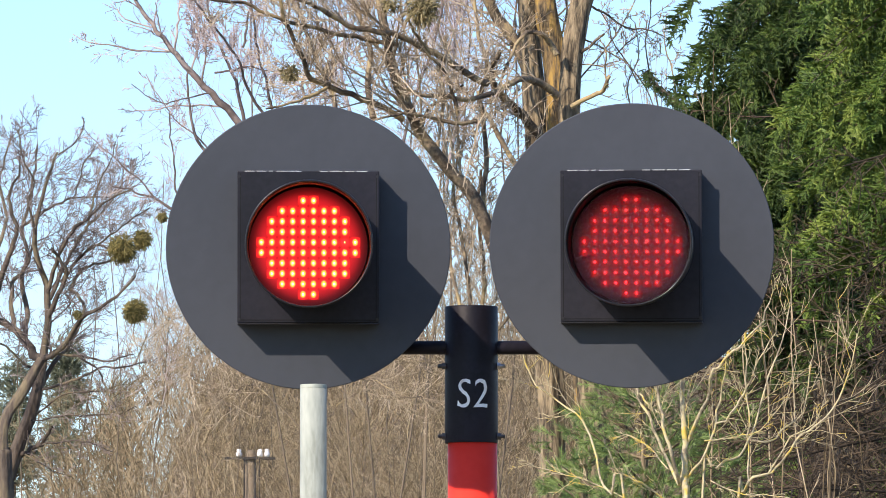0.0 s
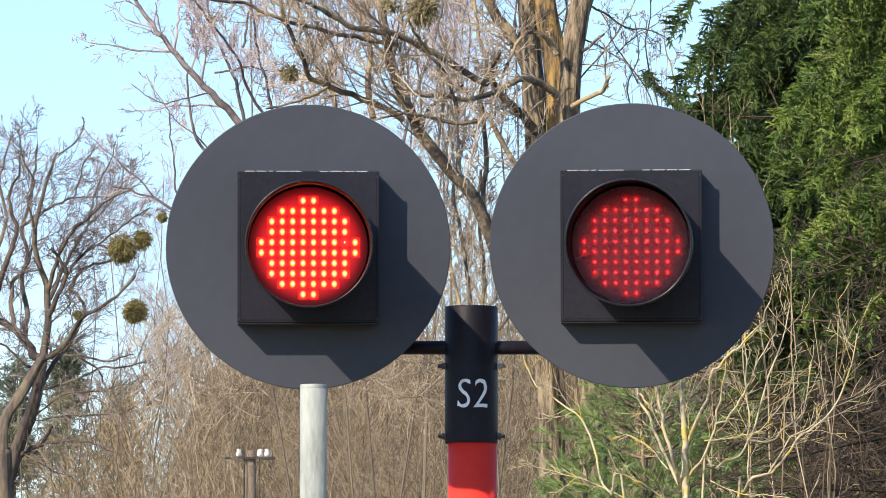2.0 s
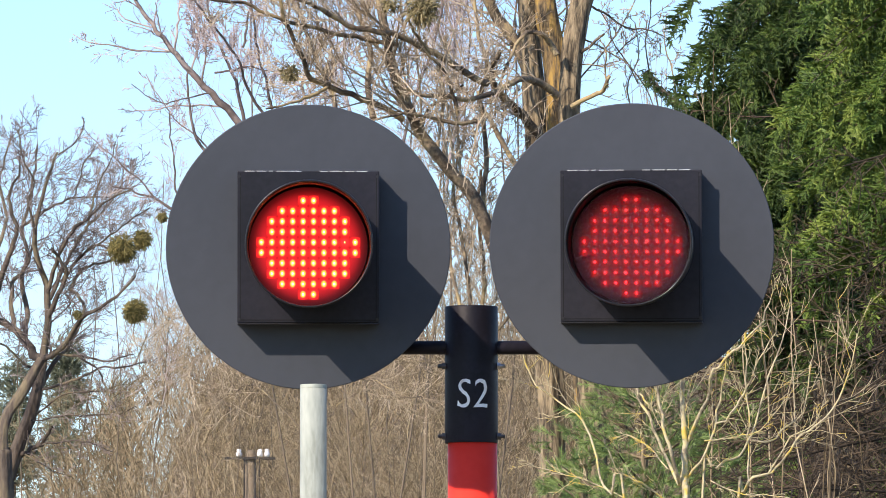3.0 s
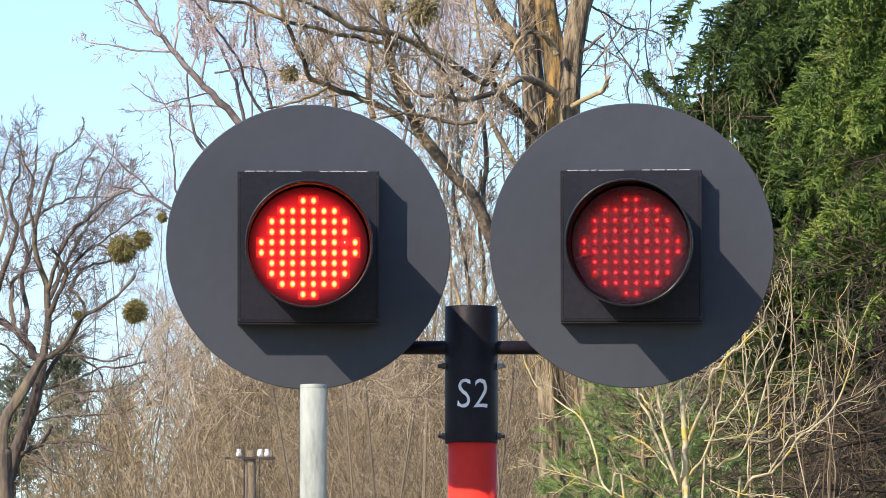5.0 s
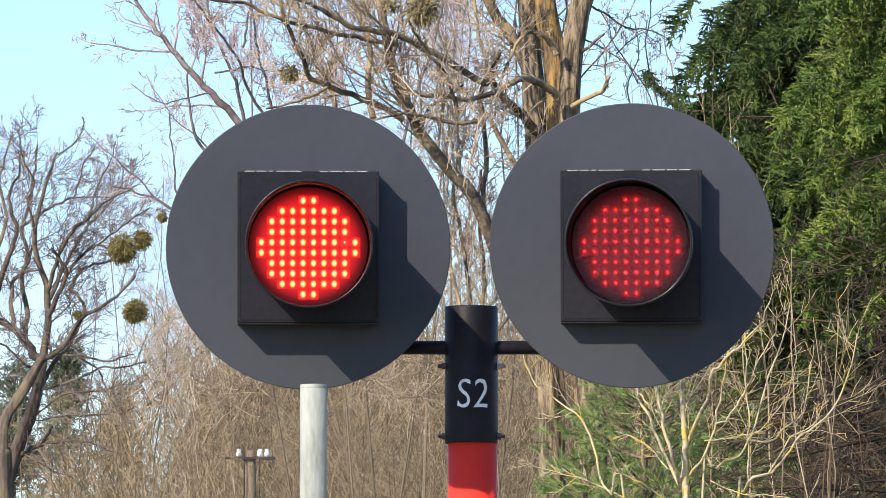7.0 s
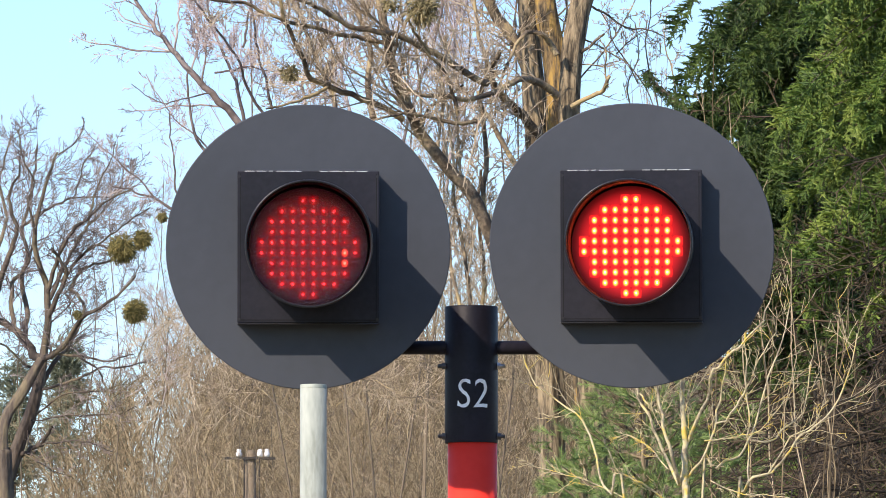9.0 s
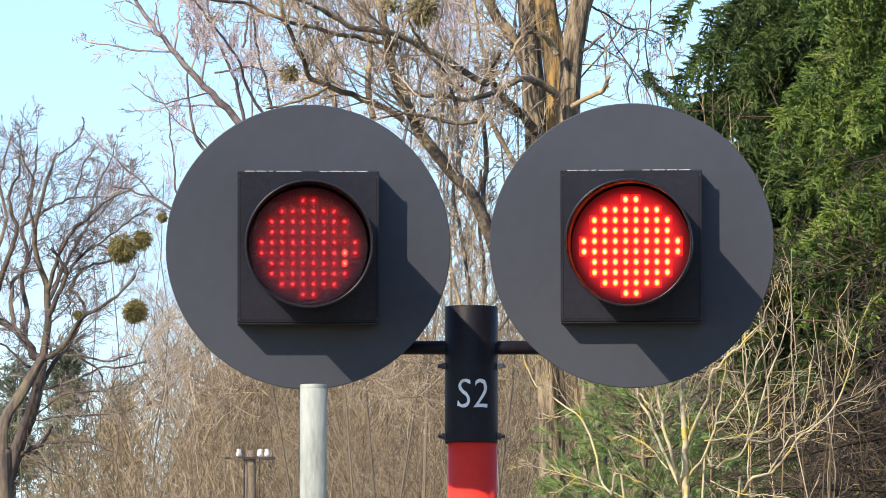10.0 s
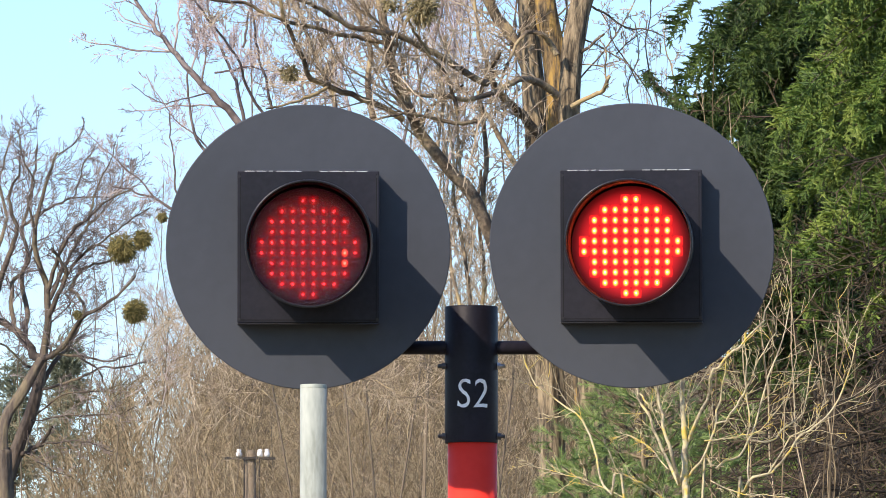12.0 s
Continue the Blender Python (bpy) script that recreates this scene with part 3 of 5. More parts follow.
    limb(trunk, crown, rng, [(0.12, 41.6, 7.13), (0.07, 41.5, 7.32), (0.02, 41.4, 7.44), (-0.06, 41.3, 7.53), (-0.17, 41.2, 7.62)], 0.016, 0.0111, thin, 14, jitter=0.004, reach=3.0)
    limb(trunk, crown, rng, [(0.3, 41.8, 7.1), (0.09, 41.7, 7.08), (-0.11, 41.6, 7.11), (-0.26, 41.4, 7.12), (-0.42, 41.3, 7.09), (-0.55, 41.2, 7.05)], 0.016, 0.0089, thin, 16, jitter=0.004, reach=3.0)
    limb(trunk, crown, rng, [(-0.18, 42.0, 7.03), (-0.11, 41.9, 7.22), (0.03, 41.7, 7.29), (0.16, 41.6, 7.37)], 0.013, 0.0090, thin, 12, jitter=0.004, reach=3.0)
    limb(trunk, crown, rng, [(-0.57, 43.5, 7.3), (-0.62, 43.6, 7.59), (-0.6, 43.7, 7.88), (-0.67, 43.8, 8.13), (-0.77, 43.9, 8.37), (-0.86, 44.0, 8.62)], 0.028, 0.0138, bushy, 18, jitter=0.004, reach=3.0)
    limb(trunk, crown, rng, [(-0.86, 44.0, 7.26), (-0.91, 44.1, 7.55), (-1.05, 44.2, 7.84), (-1.15, 44.3, 8.14), (-1.29, 44.4, 8.43)], 0.021, 0.0116, bushy, 16, jitter=0.004, reach=3.0)
    limb(trunk, crown, rng, [(1.03, 42.6, 7.3), (1.14, 42.6, 7.36), (1.23, 42.5, 7.39), (1.28, 42.5, 7.42), (1.31, 42.4, 7.47), (1.34, 42.4, 7.53)], 0.020, 0.0159, thin[1:], 12, jitter=0.004, reach=3.0)
    limb(trunk, crown, rng, [(1.32, 42.4, 7.48), (1.3, 42.4, 7.57), (1.31, 42.3, 7.68), (1.3, 42.3, 7.76), (1.25, 42.3, 7.81)], 0.008, 0.0045, thin[2:], 10, jitter=0.004, reach=3.0)
    limb(trunk, crown, rng, [(1.09, 42.8, 7.74), (1.19, 42.7, 7.81), (1.26, 42.7, 7.87), (1.3, 42.6, 7.89)], 0.014, 0.0091, thin[3:], 8, jitter=0.004, reach=3.0)
    limb(trunk, crown, rng, [(1.08, 42.8, 7.66), (1.18, 42.7, 7.66), (1.27, 42.7, 7.64), (1.4, 42.6, 7.67)], 0.006, 0.0041, thin[1:], 8, jitter=0.004, reach=3.0)
    limb(trunk, crown, rng, [(1.2, 43.0, 8.17), (1.32, 43.1, 8.12), (1.41, 43.2, 8.06), (1.53, 43.4, 8.03), (1.7, 43.5, 8.02), (1.89, 43.6, 7.95)], 0.010, 0.0046, thin, 12, jitter=0.004, reach=3.0)
    limb(trunk, crown, rng, [(1.42, 43.4, 7.82), (1.56, 43.5, 7.96), (1.7, 43.7, 8.06), (1.82, 43.8, 8.15)], 0.006, 0.0037, thin, 10, jitter=0.004, reach=3.0)
    limb(trunk, crown, rng, [(1.6, 43.4, 7.57), (1.51, 43.4, 7.75), (1.39, 43.3, 7.91), (1.34, 43.2, 8.06), (1.27, 43.2, 8.17)], 0.006, 0.0037, thin, 10, jitter=0.004, reach=3.0)
    limb(trunk, crown, rng, [(0.23, 42.6, 5.61), (0.19, 42.7, 5.98), (0.13, 42.8, 6.35), (0.08, 42.8, 6.68), (0.14, 42.9, 7.05)], 0.018, 0.0091, bushy, 16, jitter=0.004, reach=3.0)
    limb(trunk, crown, rng, [(0.28, 43.8, 5.51), (0.34, 43.7, 5.96), (0.3, 43.5, 6.42), (0.31, 43.4, 6.87)], 0.019, 0.0116, bushy, 16, jitter=0.004, reach=3.0)
    limb(trunk, crown, rng, [(0.17, 43.9, 5.7), (0.07, 44.0, 6.09), (0.04, 44.1, 6.38), (-0.04, 44.3, 6.72), (-0.21, 44.4, 7.06)], 0.014, 0.0074, bushy, 16, jitter=0.004, reach=3.0)
    limb(trunk, crown, rng, [(0.99, 43.1, 8.32), (1.01, 43.1, 8.13), (0.98, 43.0, 7.99), (0.95, 43.0, 7.89)], 0.011, 0.0069, thin[2:], 8, jitter=0.004, reach=3.0)
    limb(trunk, crown, rng, [(1.05, 43.2, 7.52), (1.23, 43.3, 7.73), (1.39, 43.4, 7.94), (1.51, 43.5, 8.14), (1.61, 43.6, 8.34)], 0.008, 0.0041, thin, 12, jitter=0.004, reach=3.0)
    limb(trunk, crown, rng, [(1.07, 43.4, 7.98), (1.33, 43.5, 7.87), (1.54, 43.6, 7.74), (1.68, 43.7, 7.55), (1.75, 43.8, 7.38)], 0.007, 0.0041, thin, 12, jitter=0.004, reach=3.0)
    limb(trunk, crown, rng, [(1.81, 44.0, 7.26), (1.74, 44.0, 7.64), (1.68, 44.1, 7.95), (1.73, 44.2, 8.26), (1.72, 44.2, 8.46)], 0.007, 0.0042, thin, 12, jitter=0.004, reach=3.0)
    limb(trunk, crown, rng, [(1.59, 44.2, 7.28), (1.54, 44.3, 7.66), (1.63, 44.3, 7.91), (1.6, 44.4, 8.2)], 0.007, 0.0042, thin, 12, jitter=0.004, reach=3.0)
    limb(trunk, crown, rng, [(1.94, 44.0, 7.26), (1.91, 44.1, 7.71), (1.84, 44.1, 7.98), (1.86, 44.2, 8.22)], 0.007, 0.0042, thin, 12, jitter=0.004, reach=3.0)
    limb(trunk, crown, rng, [(0.82, 43.6, 6.05), (0.54, 43.7, 5.69), (0.35, 43.8, 5.42), (0.26, 43.9, 5.05), (0.24, 44.0, 4.59)], 0.018, 0.0092, plan, 14, jitter=0.004, reach=3.0)
    tree = tree_parts("willow_tree", foot, trunk, crown, M_LIMB, M_TWIG_TAN, "old bare willow with several lichen-yellowed stems")
    for line, r0, r1, bark in stems:
        rough_stem(rng, [foot, *line], r0, r1, bark, tree, foot, 150, 36, 0.2)
    for c, r, count in (((-0.16, 41, 7.91), 0.19, 700), ((-0.41, 41, 7.94), 0.10, 260), ((-1.2, 41, 7.4), 0.105, 330), ((1.31, 42.3, 7.44), 0.035, 60)):
        w = Wood()
        brush(w, rng, c, r, count, 0.0045)
        w.mesh("mistletoe", M_MISTLETOE_DRY, tree, "dry brownish round twig tangle", foot)


def oak():
    """The dark tree with the crooked trunk."""
    rng = np.random.default_rng(23)
    trunk, crown = Wood(0.0030), Wood(0.0030)
    plan = [(12, 0.42, 46, 0.09, 0.03), (7, 0.52, 44, 0.10, 0.03), (5, 0.5, 40, 0.10, 0.04), (0, 0, 0, 0.12, 0.03)]
    low = [(10, 0.25, 45, 0.10, 0.03), (5, 0.5, 42, 0.12, 0.03), (3, 0.5, 40, 0.12, 0.02), (0, 0, 0, 0.12, 0.02)]
    foot = (-4.52, 58.0, 0.0)
    stems = (
        ([(-4.5, 58.0, 4.86), (-4.48, 58.0, 5.08), (-4.42, 58.0, 5.25), (-4.34, 58.0, 5.48), (-4.26, 58.0, 5.69), (-4.2, 58.0, 5.92), (-4.15, 58.0, 6.15), (-4.12, 58.0, 6.28)], 0.087, 0.049),
        ([(-4.48, 57.6, 4.88), (-4.49, 57.6, 5.2), (-4.51, 57.6, 5.46), (-4.46, 57.6, 5.69), (-4.34, 57.6, 5.87), (-4.24, 57.6, 6.04), (-4.16, 57.6, 6.19), (-4.11, 57.6, 6.27)], 0.069, 0.046),
    )
    limb(trunk, crown, rng, [(-4.14, 58.0, 6.27), (-4.24, 58.1, 6.38), (-4.34, 58.2, 6.52), (-4.44, 58.3, 6.63), (-4.6, 58.4, 6.71), (-4.78, 58.5, 6.89)], 0.052, 0.0291, plan, 14, jitter=0.007, reach=2.5)
    limb(trunk, crown, rng, [(-4.12, 58.0, 6.27), (-4.1, 58.0, 6.44), (-4.06, 57.9, 6.64), (-4.07, 57.9, 6.88), (-4.1, 57.9, 7.11), (-4.15, 57.8, 7.25), (-4.2, 57.8, 7.42), (-4.2, 57.7, 7.59), (-4.15, 57.7, 7.82), (-4.09, 57.7, 8.05), (-4.02, 57.6, 8.25), (-3.96, 57.6, 8.4)], 0.044, 0.0116, plan, 22, jitter=0.007, reach=2.5)
    limb(trunk, crown, rng, [(-4.11, 57.8, 6.27), (-4.0, 57.7, 6.32), (-3.87, 57.6, 6.44), (-3.77, 57.5, 6.58), (-3.66, 57.3, 6.69), (-3.48, 57.2, 6.77), (-3.29, 57.1, 6.91), (-3.13, 57.0, 7.07)], 0.035, 0.0116, plan, 18, jitter=0.007, reach=2.5)
    limb(trunk, crown, rng, [(-4.16, 58.1, 5.98), (-4.05, 58.1, 6.22), (-3.89, 58.2, 6.43), (-3.77, 58.2, 6.64), (-3.71, 58.3, 6.85), (-3.77, 58.4, 6.97), (-3.89, 58.4, 7.06)], 0.026, 0.0146, plan, 16, jitter=0.007, reach=2.5)
    limb(trunk, crown, rng, [(-4.06, 57.8, 6.72), (-3.97, 57.7, 6.92), (-3.9, 57.7, 7.06), (-3.87, 57.6, 7.17), (-3.96, 57.6, 7.34), (-4.01, 57.5, 7.4)], 0.029, 0.0145, plan, 14, jitter=0.007, reach=2.5)
    limb(trunk, crown, rng, [(-4.07, 58.2, 6.93), (-3.97, 58.3, 7.17), (-3.89, 58.3, 7.35), (-3.81, 58.4, 7.53), (-3.72, 58.5, 7.68), (-3.67, 58.5, 7.87), (-3.64, 58.6, 8.05)], 0.026, 0.0087, plan, 16, jitter=0.007, reach=2.5)
    limb(trunk, crown, rng, [(-4.07, 57.8, 6.96), (-4.0, 57.7, 7.21), (-3.91, 57.6, 7.4), (-3.78, 57.5, 7.59), (-3.67, 57.5, 7.68), (-3.54, 57.4, 7.79), (-3.36, 57.3, 7.92), (-3.17, 57.2, 7.98)], 0.023, 0.0087, plan, 18, jitter=0.007, reach=2.5)
    limb(trunk, crown, rng, [(-3.94, 58.0, 7.09), (-3.85, 57.9, 7.21), (-3.73, 57.8, 7.33), (-3.59, 57.6, 7.43), (-3.38, 57.5, 7.4)], 0.020, 0.0087, plan, 14, jitter=0.007, reach=2.5)
    limb(trunk, crown, rng, [(-3.85, 58.2, 7.05), (-3.73, 58.1, 7.23), (-3.58, 58.0, 7.28), (-3.37, 57.9, 7.33), (-3.19, 57.8, 7.42)], 0.017, 0.0070, low, 14, jitter=0.007, reach=2.5)
    limb(trunk, crown, rng, [(-4.44, 58.3, 6.63), (-4.48, 58.4, 6.88), (-4.47, 58.4, 7.12), (-4.37, 58.5, 7.24), (-4.3, 58.5, 7.37), (-4.26, 58.6, 7.55)], 0.026, 0.0146, plan, 14, jitter=0.007, reach=2.5)
    limb(trunk, crown, rng, [(-4.34, 58.5, 6.53), (-4.32, 58.5, 6.78), (-4.36, 58.6, 7.02), (-4.38, 58.6, 7.2), (-4.32, 58.7, 7.41), (-4.39, 58.8, 7.62), (-4.38, 58.8, 7.77), (-4.32, 58.9, 7.98), (-4.31, 58.9, 8.17), (-4.27, 59.0, 8.38), (-4.25, 59.0, 8.62)], 0.029, 0.0088, plan, 20, jitter=0.007, reach=2.5)
    limb(trunk, crown, rng, [(-4.65, 58.3, 6.76), (-4.59, 58.3, 7.11), (-4.52, 58.2, 7.33), (-4.46, 58.2, 7.47), (-4.4, 58.1, 7.64), (-4.47, 58.1, 7.86), (-4.49, 58.1, 8.03), (-4.39, 58.0, 8.18), (-4.37, 58.0, 8.38)], 0.035, 0.0088, plan, 18, jitter=0.007, reach=2.5)
    limb(trunk, crown, rng, [(-4.41, 58.8, 7.73), (-4.22, 58.9, 7.87), (-4.04, 59.0, 7.99), (-3.87, 59.1, 8.06), (-3.67, 59.2, 8.08), (-3.44, 59.3, 8.11)], 0.015, 0.0071, plan, 14, jitter=0.007, reach=2.5)
    limb(trunk, crown, rng, [(-4.76, 59.0, 7.29), (-4.64, 59.1, 7.59), (-4.59, 59.2, 7.89), (-4.66, 59.2, 8.2), (-4.62, 59.3, 8.44), (-4.55, 59.4, 8.75)], 0.021, 0.0088, plan, 14, jitter=0.007, reach=2.5)
    limb(trunk, crown, rng, [(-4.18, 57.5, 7.54), (-4.25, 57.4, 7.86), (-4.19, 57.4, 8.08), (-4.3, 57.3, 8.31), (-4.35, 57.2, 8.59)], 0.014, 0.0069, plan, 14, jitter=0.007, reach=2.5)
    limb(trunk, crown, rng, [(-3.95, 57.5, 8.36), (-3.84, 57.4, 8.42), (-3.72, 57.3, 8.54), (-3.66, 57.2, 8.68)], 0.009, 0.0046, low, 10, jitter=0.007, reach=2.5)
    limb(trunk, crown, rng, [(-3.73, 58.6, 7.7), (-3.53, 58.7, 7.9), (-3.36, 58.7, 8.14), (-3.21, 58.8, 8.35)], 0.012, 0.0059, plan, 12, jitter=0.007, reach=2.5)
    limb(trunk, crown, rng, [(-3.75, 57.8, 7.33), (-3.45, 57.7, 7.53), (-3.21, 57.5, 7.68), (-3.0, 57.4, 7.81)], 0.012, 0.0058, plan, 12, jitter=0.007, reach=2.5)
    limb(trunk, crown, rng, [(-3.64, 58.6, 8.02), (-3.56, 58.7, 8.25), (-3.46, 58.7, 8.45), (-3.42, 58.8, 8.63)], 0.009, 0.0047, plan, 12, jitter=0.007, reach=2.5)
    limb(trunk, crown, rng, [(-3.83, 58.2, 7.97), (-3.77, 58.3, 8.17), (-3.72, 58.3, 8.35), (-3.64, 58.4, 8.5)], 0.009, 0.0047, plan, 12, jitter=0.007, reach=2.5)
    limb(trunk, crown, rng, [(-4.35, 58.0, 5.3), (-4.24, 57.9, 5.35), (-4.14, 57.8, 5.4), (-4.06, 57.7, 5.5), (-4.0, 57.6, 5.57)], 0.029, 0.0145, low, 12, jitter=0.007, reach=2.5)
    limb(trunk, crown, rng, [(-4.15, 58.0, 5.98), (-3.91, 57.8, 6.02), (-3.67, 57.6, 6.1), (-3.51, 57.4, 6.16), (-3.28, 57.2, 6.16), (-3.0, 57.0, 6.2)], 0.016, 0.0070, low, 16, jitter=0.007, reach=2.5)
    limb(trunk, crown, rng, [(-4.04, 57.8, 6.34), (-3.8, 57.6, 6.31), (-3.61, 57.5, 6.28), (-3.41, 57.3, 6.22), (-3.27, 57.2, 6.27), (-3.15, 57.0, 6.27)], 0.014, 0.0070, low, 14, jitter=0.007, reach=2.5)
    limb(trunk, crown, rng, [(-4.2, 57.8, 5.7), (-3.9, 57.6, 5.9), (-3.67, 57.5, 5.92), (-3.43, 57.4, 5.94), (-3.19, 57.2, 6.04)], 0.010, 0.0052, low, 12, jitter=0.007, reach=2.5)
    limb(trunk, crown, rng, [(-4.23, 57.8, 5.65), (-3.96, 57.6, 5.67), (-3.66, 57.5, 5.69), (-3.37, 57.4, 5.68), (-3.13, 57.2, 5.76)], 0.009, 0.0052, low, 12, jitter=0.007, reach=2.5)
    limb(trunk, crown, rng, [(-4.1, 57.6, 5.39), (-3.83, 57.4, 5.42), (-3.59, 57.2, 5.38), (-3.35, 57.0, 5.28)], 0.009, 0.0046, low, 12, jitter=0.007, reach=2.5)
    limb(trunk, crown, rng, [(-3.78, 57.4, 6.3), (-3.54, 57.3, 6.16), (-3.42, 57.1, 5.92), (-3.32, 57.0, 5.74)], 0.012, 0.0058, low, 12, jitter=0.007, reach=2.5)
    limb(trunk, crown, rng, [(-4.28, 57.6, 5.29), (-4.12, 57.5, 5.19), (-3.97, 57.3, 5.1), (-3.82, 57.2, 5.06)], 0.009, 0.0046, low, 10, jitter=0.007, reach=2.5)
    limb(trunk, crown, rng, [(-4.15, 57.8, 6.26), (-4.26, 57.7, 6.19), (-4.37, 57.6, 6.29), (-4.48, 57.5, 6.4), (-4.64, 57.4, 6.4)], 0.017, 0.0087, low, 12, jitter=0.007, reach=2.5)
    tree = tree_parts("oak_tree", foot, trunk, crown, M_BARK_DARK, M_TWIG_DARK, "dark bare tree with crooked trunk and mistletoe balls")
    for line, r0, r1 in stems:
        rough_stem(rng, [foot, *line], r0, r1, M_BARK_DARK, tree, foot, 90, 30, 0.2)
    for c, r, count in (((-3.25, 56.6, 7.32), 0.185, 1500), ((-3.05, 56.8, 7.43), 0.135, 900), ((-2.84, 56.6, 7.64), 0.075, 320), ((-3.11, 56.6, 6.69), 0.165, 1300), ((-3.7, 56.6, 6.65), 0.065, 260)):
        w = Wood()
        brush(w, rng, c, r, count, 0.0055)
        w.mesh("mistletoe", M_MISTLETOE, tree, "yellow-green round mistletoe ball", foot)


def poplar():
    """The slanting stem that reaches up into the open sky."""
    rng = np.random.default_rng(31)
    trunk, crown = Wood(0.0034), Wood(0.0034)
    plan = [(18, 0.34, 42, 0.08, 0.10), (7, 0.5, 38, 0.10, 0.09), (5, 0.5, 38, 0.11, 0.08), (0, 0, 0, 0.12, 0.06)]
    few = [(9, 0.26, 45, 0.08, 0.14), (4, 0.45, 40, 0.10, 0.10), (3, 0.4, 45, 0.12, 0.08), (0, 0, 0, 0.12, 0.06)]
    foot = (-1.25, 54.0, 0.0)
    limb(trunk, crown, rng, [foot, *[(-1.27, 54.0, 4.79), (-1.3, 54.0, 6.0), (-1.56, 54.0, 7.33), (-1.81, 54.0, 8.13), (-1.98, 54.0, 8.33), (-2.12, 54.0, 8.48), (-2.28, 54.0, 8.65), (-2.42, 54.0, 8.79), (-2.56, 54.0, 8.96), (-2.64, 54.0, 9.05), (-2.75, 54.0, 9.18), (-2.86, 54.0, 9.32), (-2.95, 54.0, 9.46), (-3.0, 54.0, 9.54), (-3.14, 54.0, 9.82)]], 0.049, 0.0137, few, 34, 0.6, 0.008, 2.4)
    limb(trunk, crown, rng, [(-2.64, 54.0, 9.03), (-2.84, 54.1, 9.05), (-3.01, 54.2, 9.07), (-3.15, 54.3, 9.1), (-3.32, 54.3, 9.14), (-3.46, 54.4, 9.16), (-3.57, 54.5, 9.22), (-3.64, 54.6, 9.27)], 0.009, 0.0044, few, 16, jitter=0.005, reach=2.3)
    limb(trunk, crown, rng, [(-2.82, 54.0, 9.27), (-3.0, 54.1, 9.32), (-3.12, 54.1, 9.38), (-3.2, 54.2, 9.47), (-3.26, 54.3, 9.54)], 0.008, 0.0044, few[1:], 12, jitter=0.005, reach=2.3)
    limb(trunk, crown, rng, [(-2.13, 54.0, 8.49), (-2.34, 54.1, 8.52), (-2.51, 54.2, 8.52), (-2.68, 54.2, 8.52), (-2.85, 54.3, 8.49), (-2.96, 54.4, 8.49), (-3.03, 54.5, 8.51)], 0.009, 0.0049, few, 16, jitter=0.005, reach=2.3)
    limb(trunk, crown, rng, [(-2.25, 54.0, 8.63), (-2.44, 53.9, 8.58), (-2.61, 53.8, 8.53), (-2.71, 53.8, 8.5), (-2.85, 53.7, 8.56), (-3.02, 53.6, 8.67)], 0.008, 0.0044, few, 14, jitter=0.005, reach=2.3)
    limb(trunk, crown, rng, [(-2.01, 54.2, 7.73), (-2.34, 54.2, 8.09), (-2.42, 54.1, 8.25), (-2.46, 54.1, 8.41), (-2.48, 54.1, 8.58), (-2.49, 54.0, 8.77), (-2.5, 54.0, 8.92)], 0.018, 0.0082, few, 14, jitter=0.005, reach=2.3)
    limb(trunk, crown, rng, [(-2.26, 54.2, 8.06), (-2.43, 54.2, 8.25), (-2.54, 54.3, 8.32), (-2.65, 54.4, 8.44), (-2.74, 54.4, 8.57), (-2.85, 54.5, 8.73), (-2.92, 54.5, 8.87)], 0.009, 0.0044, few, 14, jitter=0.005, reach=2.3)
    limb(trunk, crown, rng, [(-2.62, 54.0, 9.04), (-2.6, 54.0, 9.21), (-2.59, 54.1, 9.39), (-2.58, 54.2, 9.56), (-2.59, 54.2, 9.73)], 0.011, 0.0077, few, 12, jitter=0.005, reach=2.3)
    limb(trunk, crown, rng, [(-2.75, 54.0, 9.17), (-2.78, 53.9, 9.34), (-2.8, 53.8, 9.49)], 0.007, 0.0044, few[1:], 8, jitter=0.005, reach=2.3)
    limb(trunk, crown, rng, [(-2.46, 54.0, 8.83), (-2.41, 54.1, 9.03), (-2.39, 54.2, 9.23), (-2.43, 54.3, 9.47), (-2.46, 54.4, 9.7)], 0.010, 0.0066, plan, 12, jitter=0.005, reach=2.3)
    limb(trunk, crown, rng, [(-2.35, 54.0, 8.72), (-2.32, 53.9, 8.92), (-2.31, 53.8, 9.13), (-2.35, 53.7, 9.34), (-2.38, 53.6, 9.6)], 0.010, 0.0066, plan, 12, jitter=0.005, reach=2.3)
    limb(trunk, crown, rng, [(-1.91, 54.4, 8.22), (-1.99, 54.5, 8.6), (-2.08, 54.6, 8.89), (-2.2, 54.8, 9.18), (-2.31, 54.9, 9.48), (-2.38, 55.0, 9.89)], 0.019, 0.0099, plan, 16, jitter=0.005, reach=2.3)
    limb(trunk, crown, rng, [(-1.66, 53.6, 8.31), (-1.83, 53.5, 8.49), (-1.92, 53.4, 8.7), (-1.96, 53.3, 8.86), (-2.09, 53.3, 9.04), (-2.21, 53.2, 9.19), (-2.36, 53.1, 9.38), (-2.47, 53.0, 9.53)], 0.016, 0.0087, plan, 18, jitter=0.005, reach=2.3)
    limb(trunk, crown, rng, [(-1.55, 53.4, 8.15), (-1.66, 53.3, 8.42), (-1.71, 53.2, 8.68), (-1.79, 53.2, 8.95), (-1.82, 53.1, 9.21), (-1.87, 53.0, 9.53)], 0.016, 0.0087, plan, 16, jitter=0.005, reach=2.3)
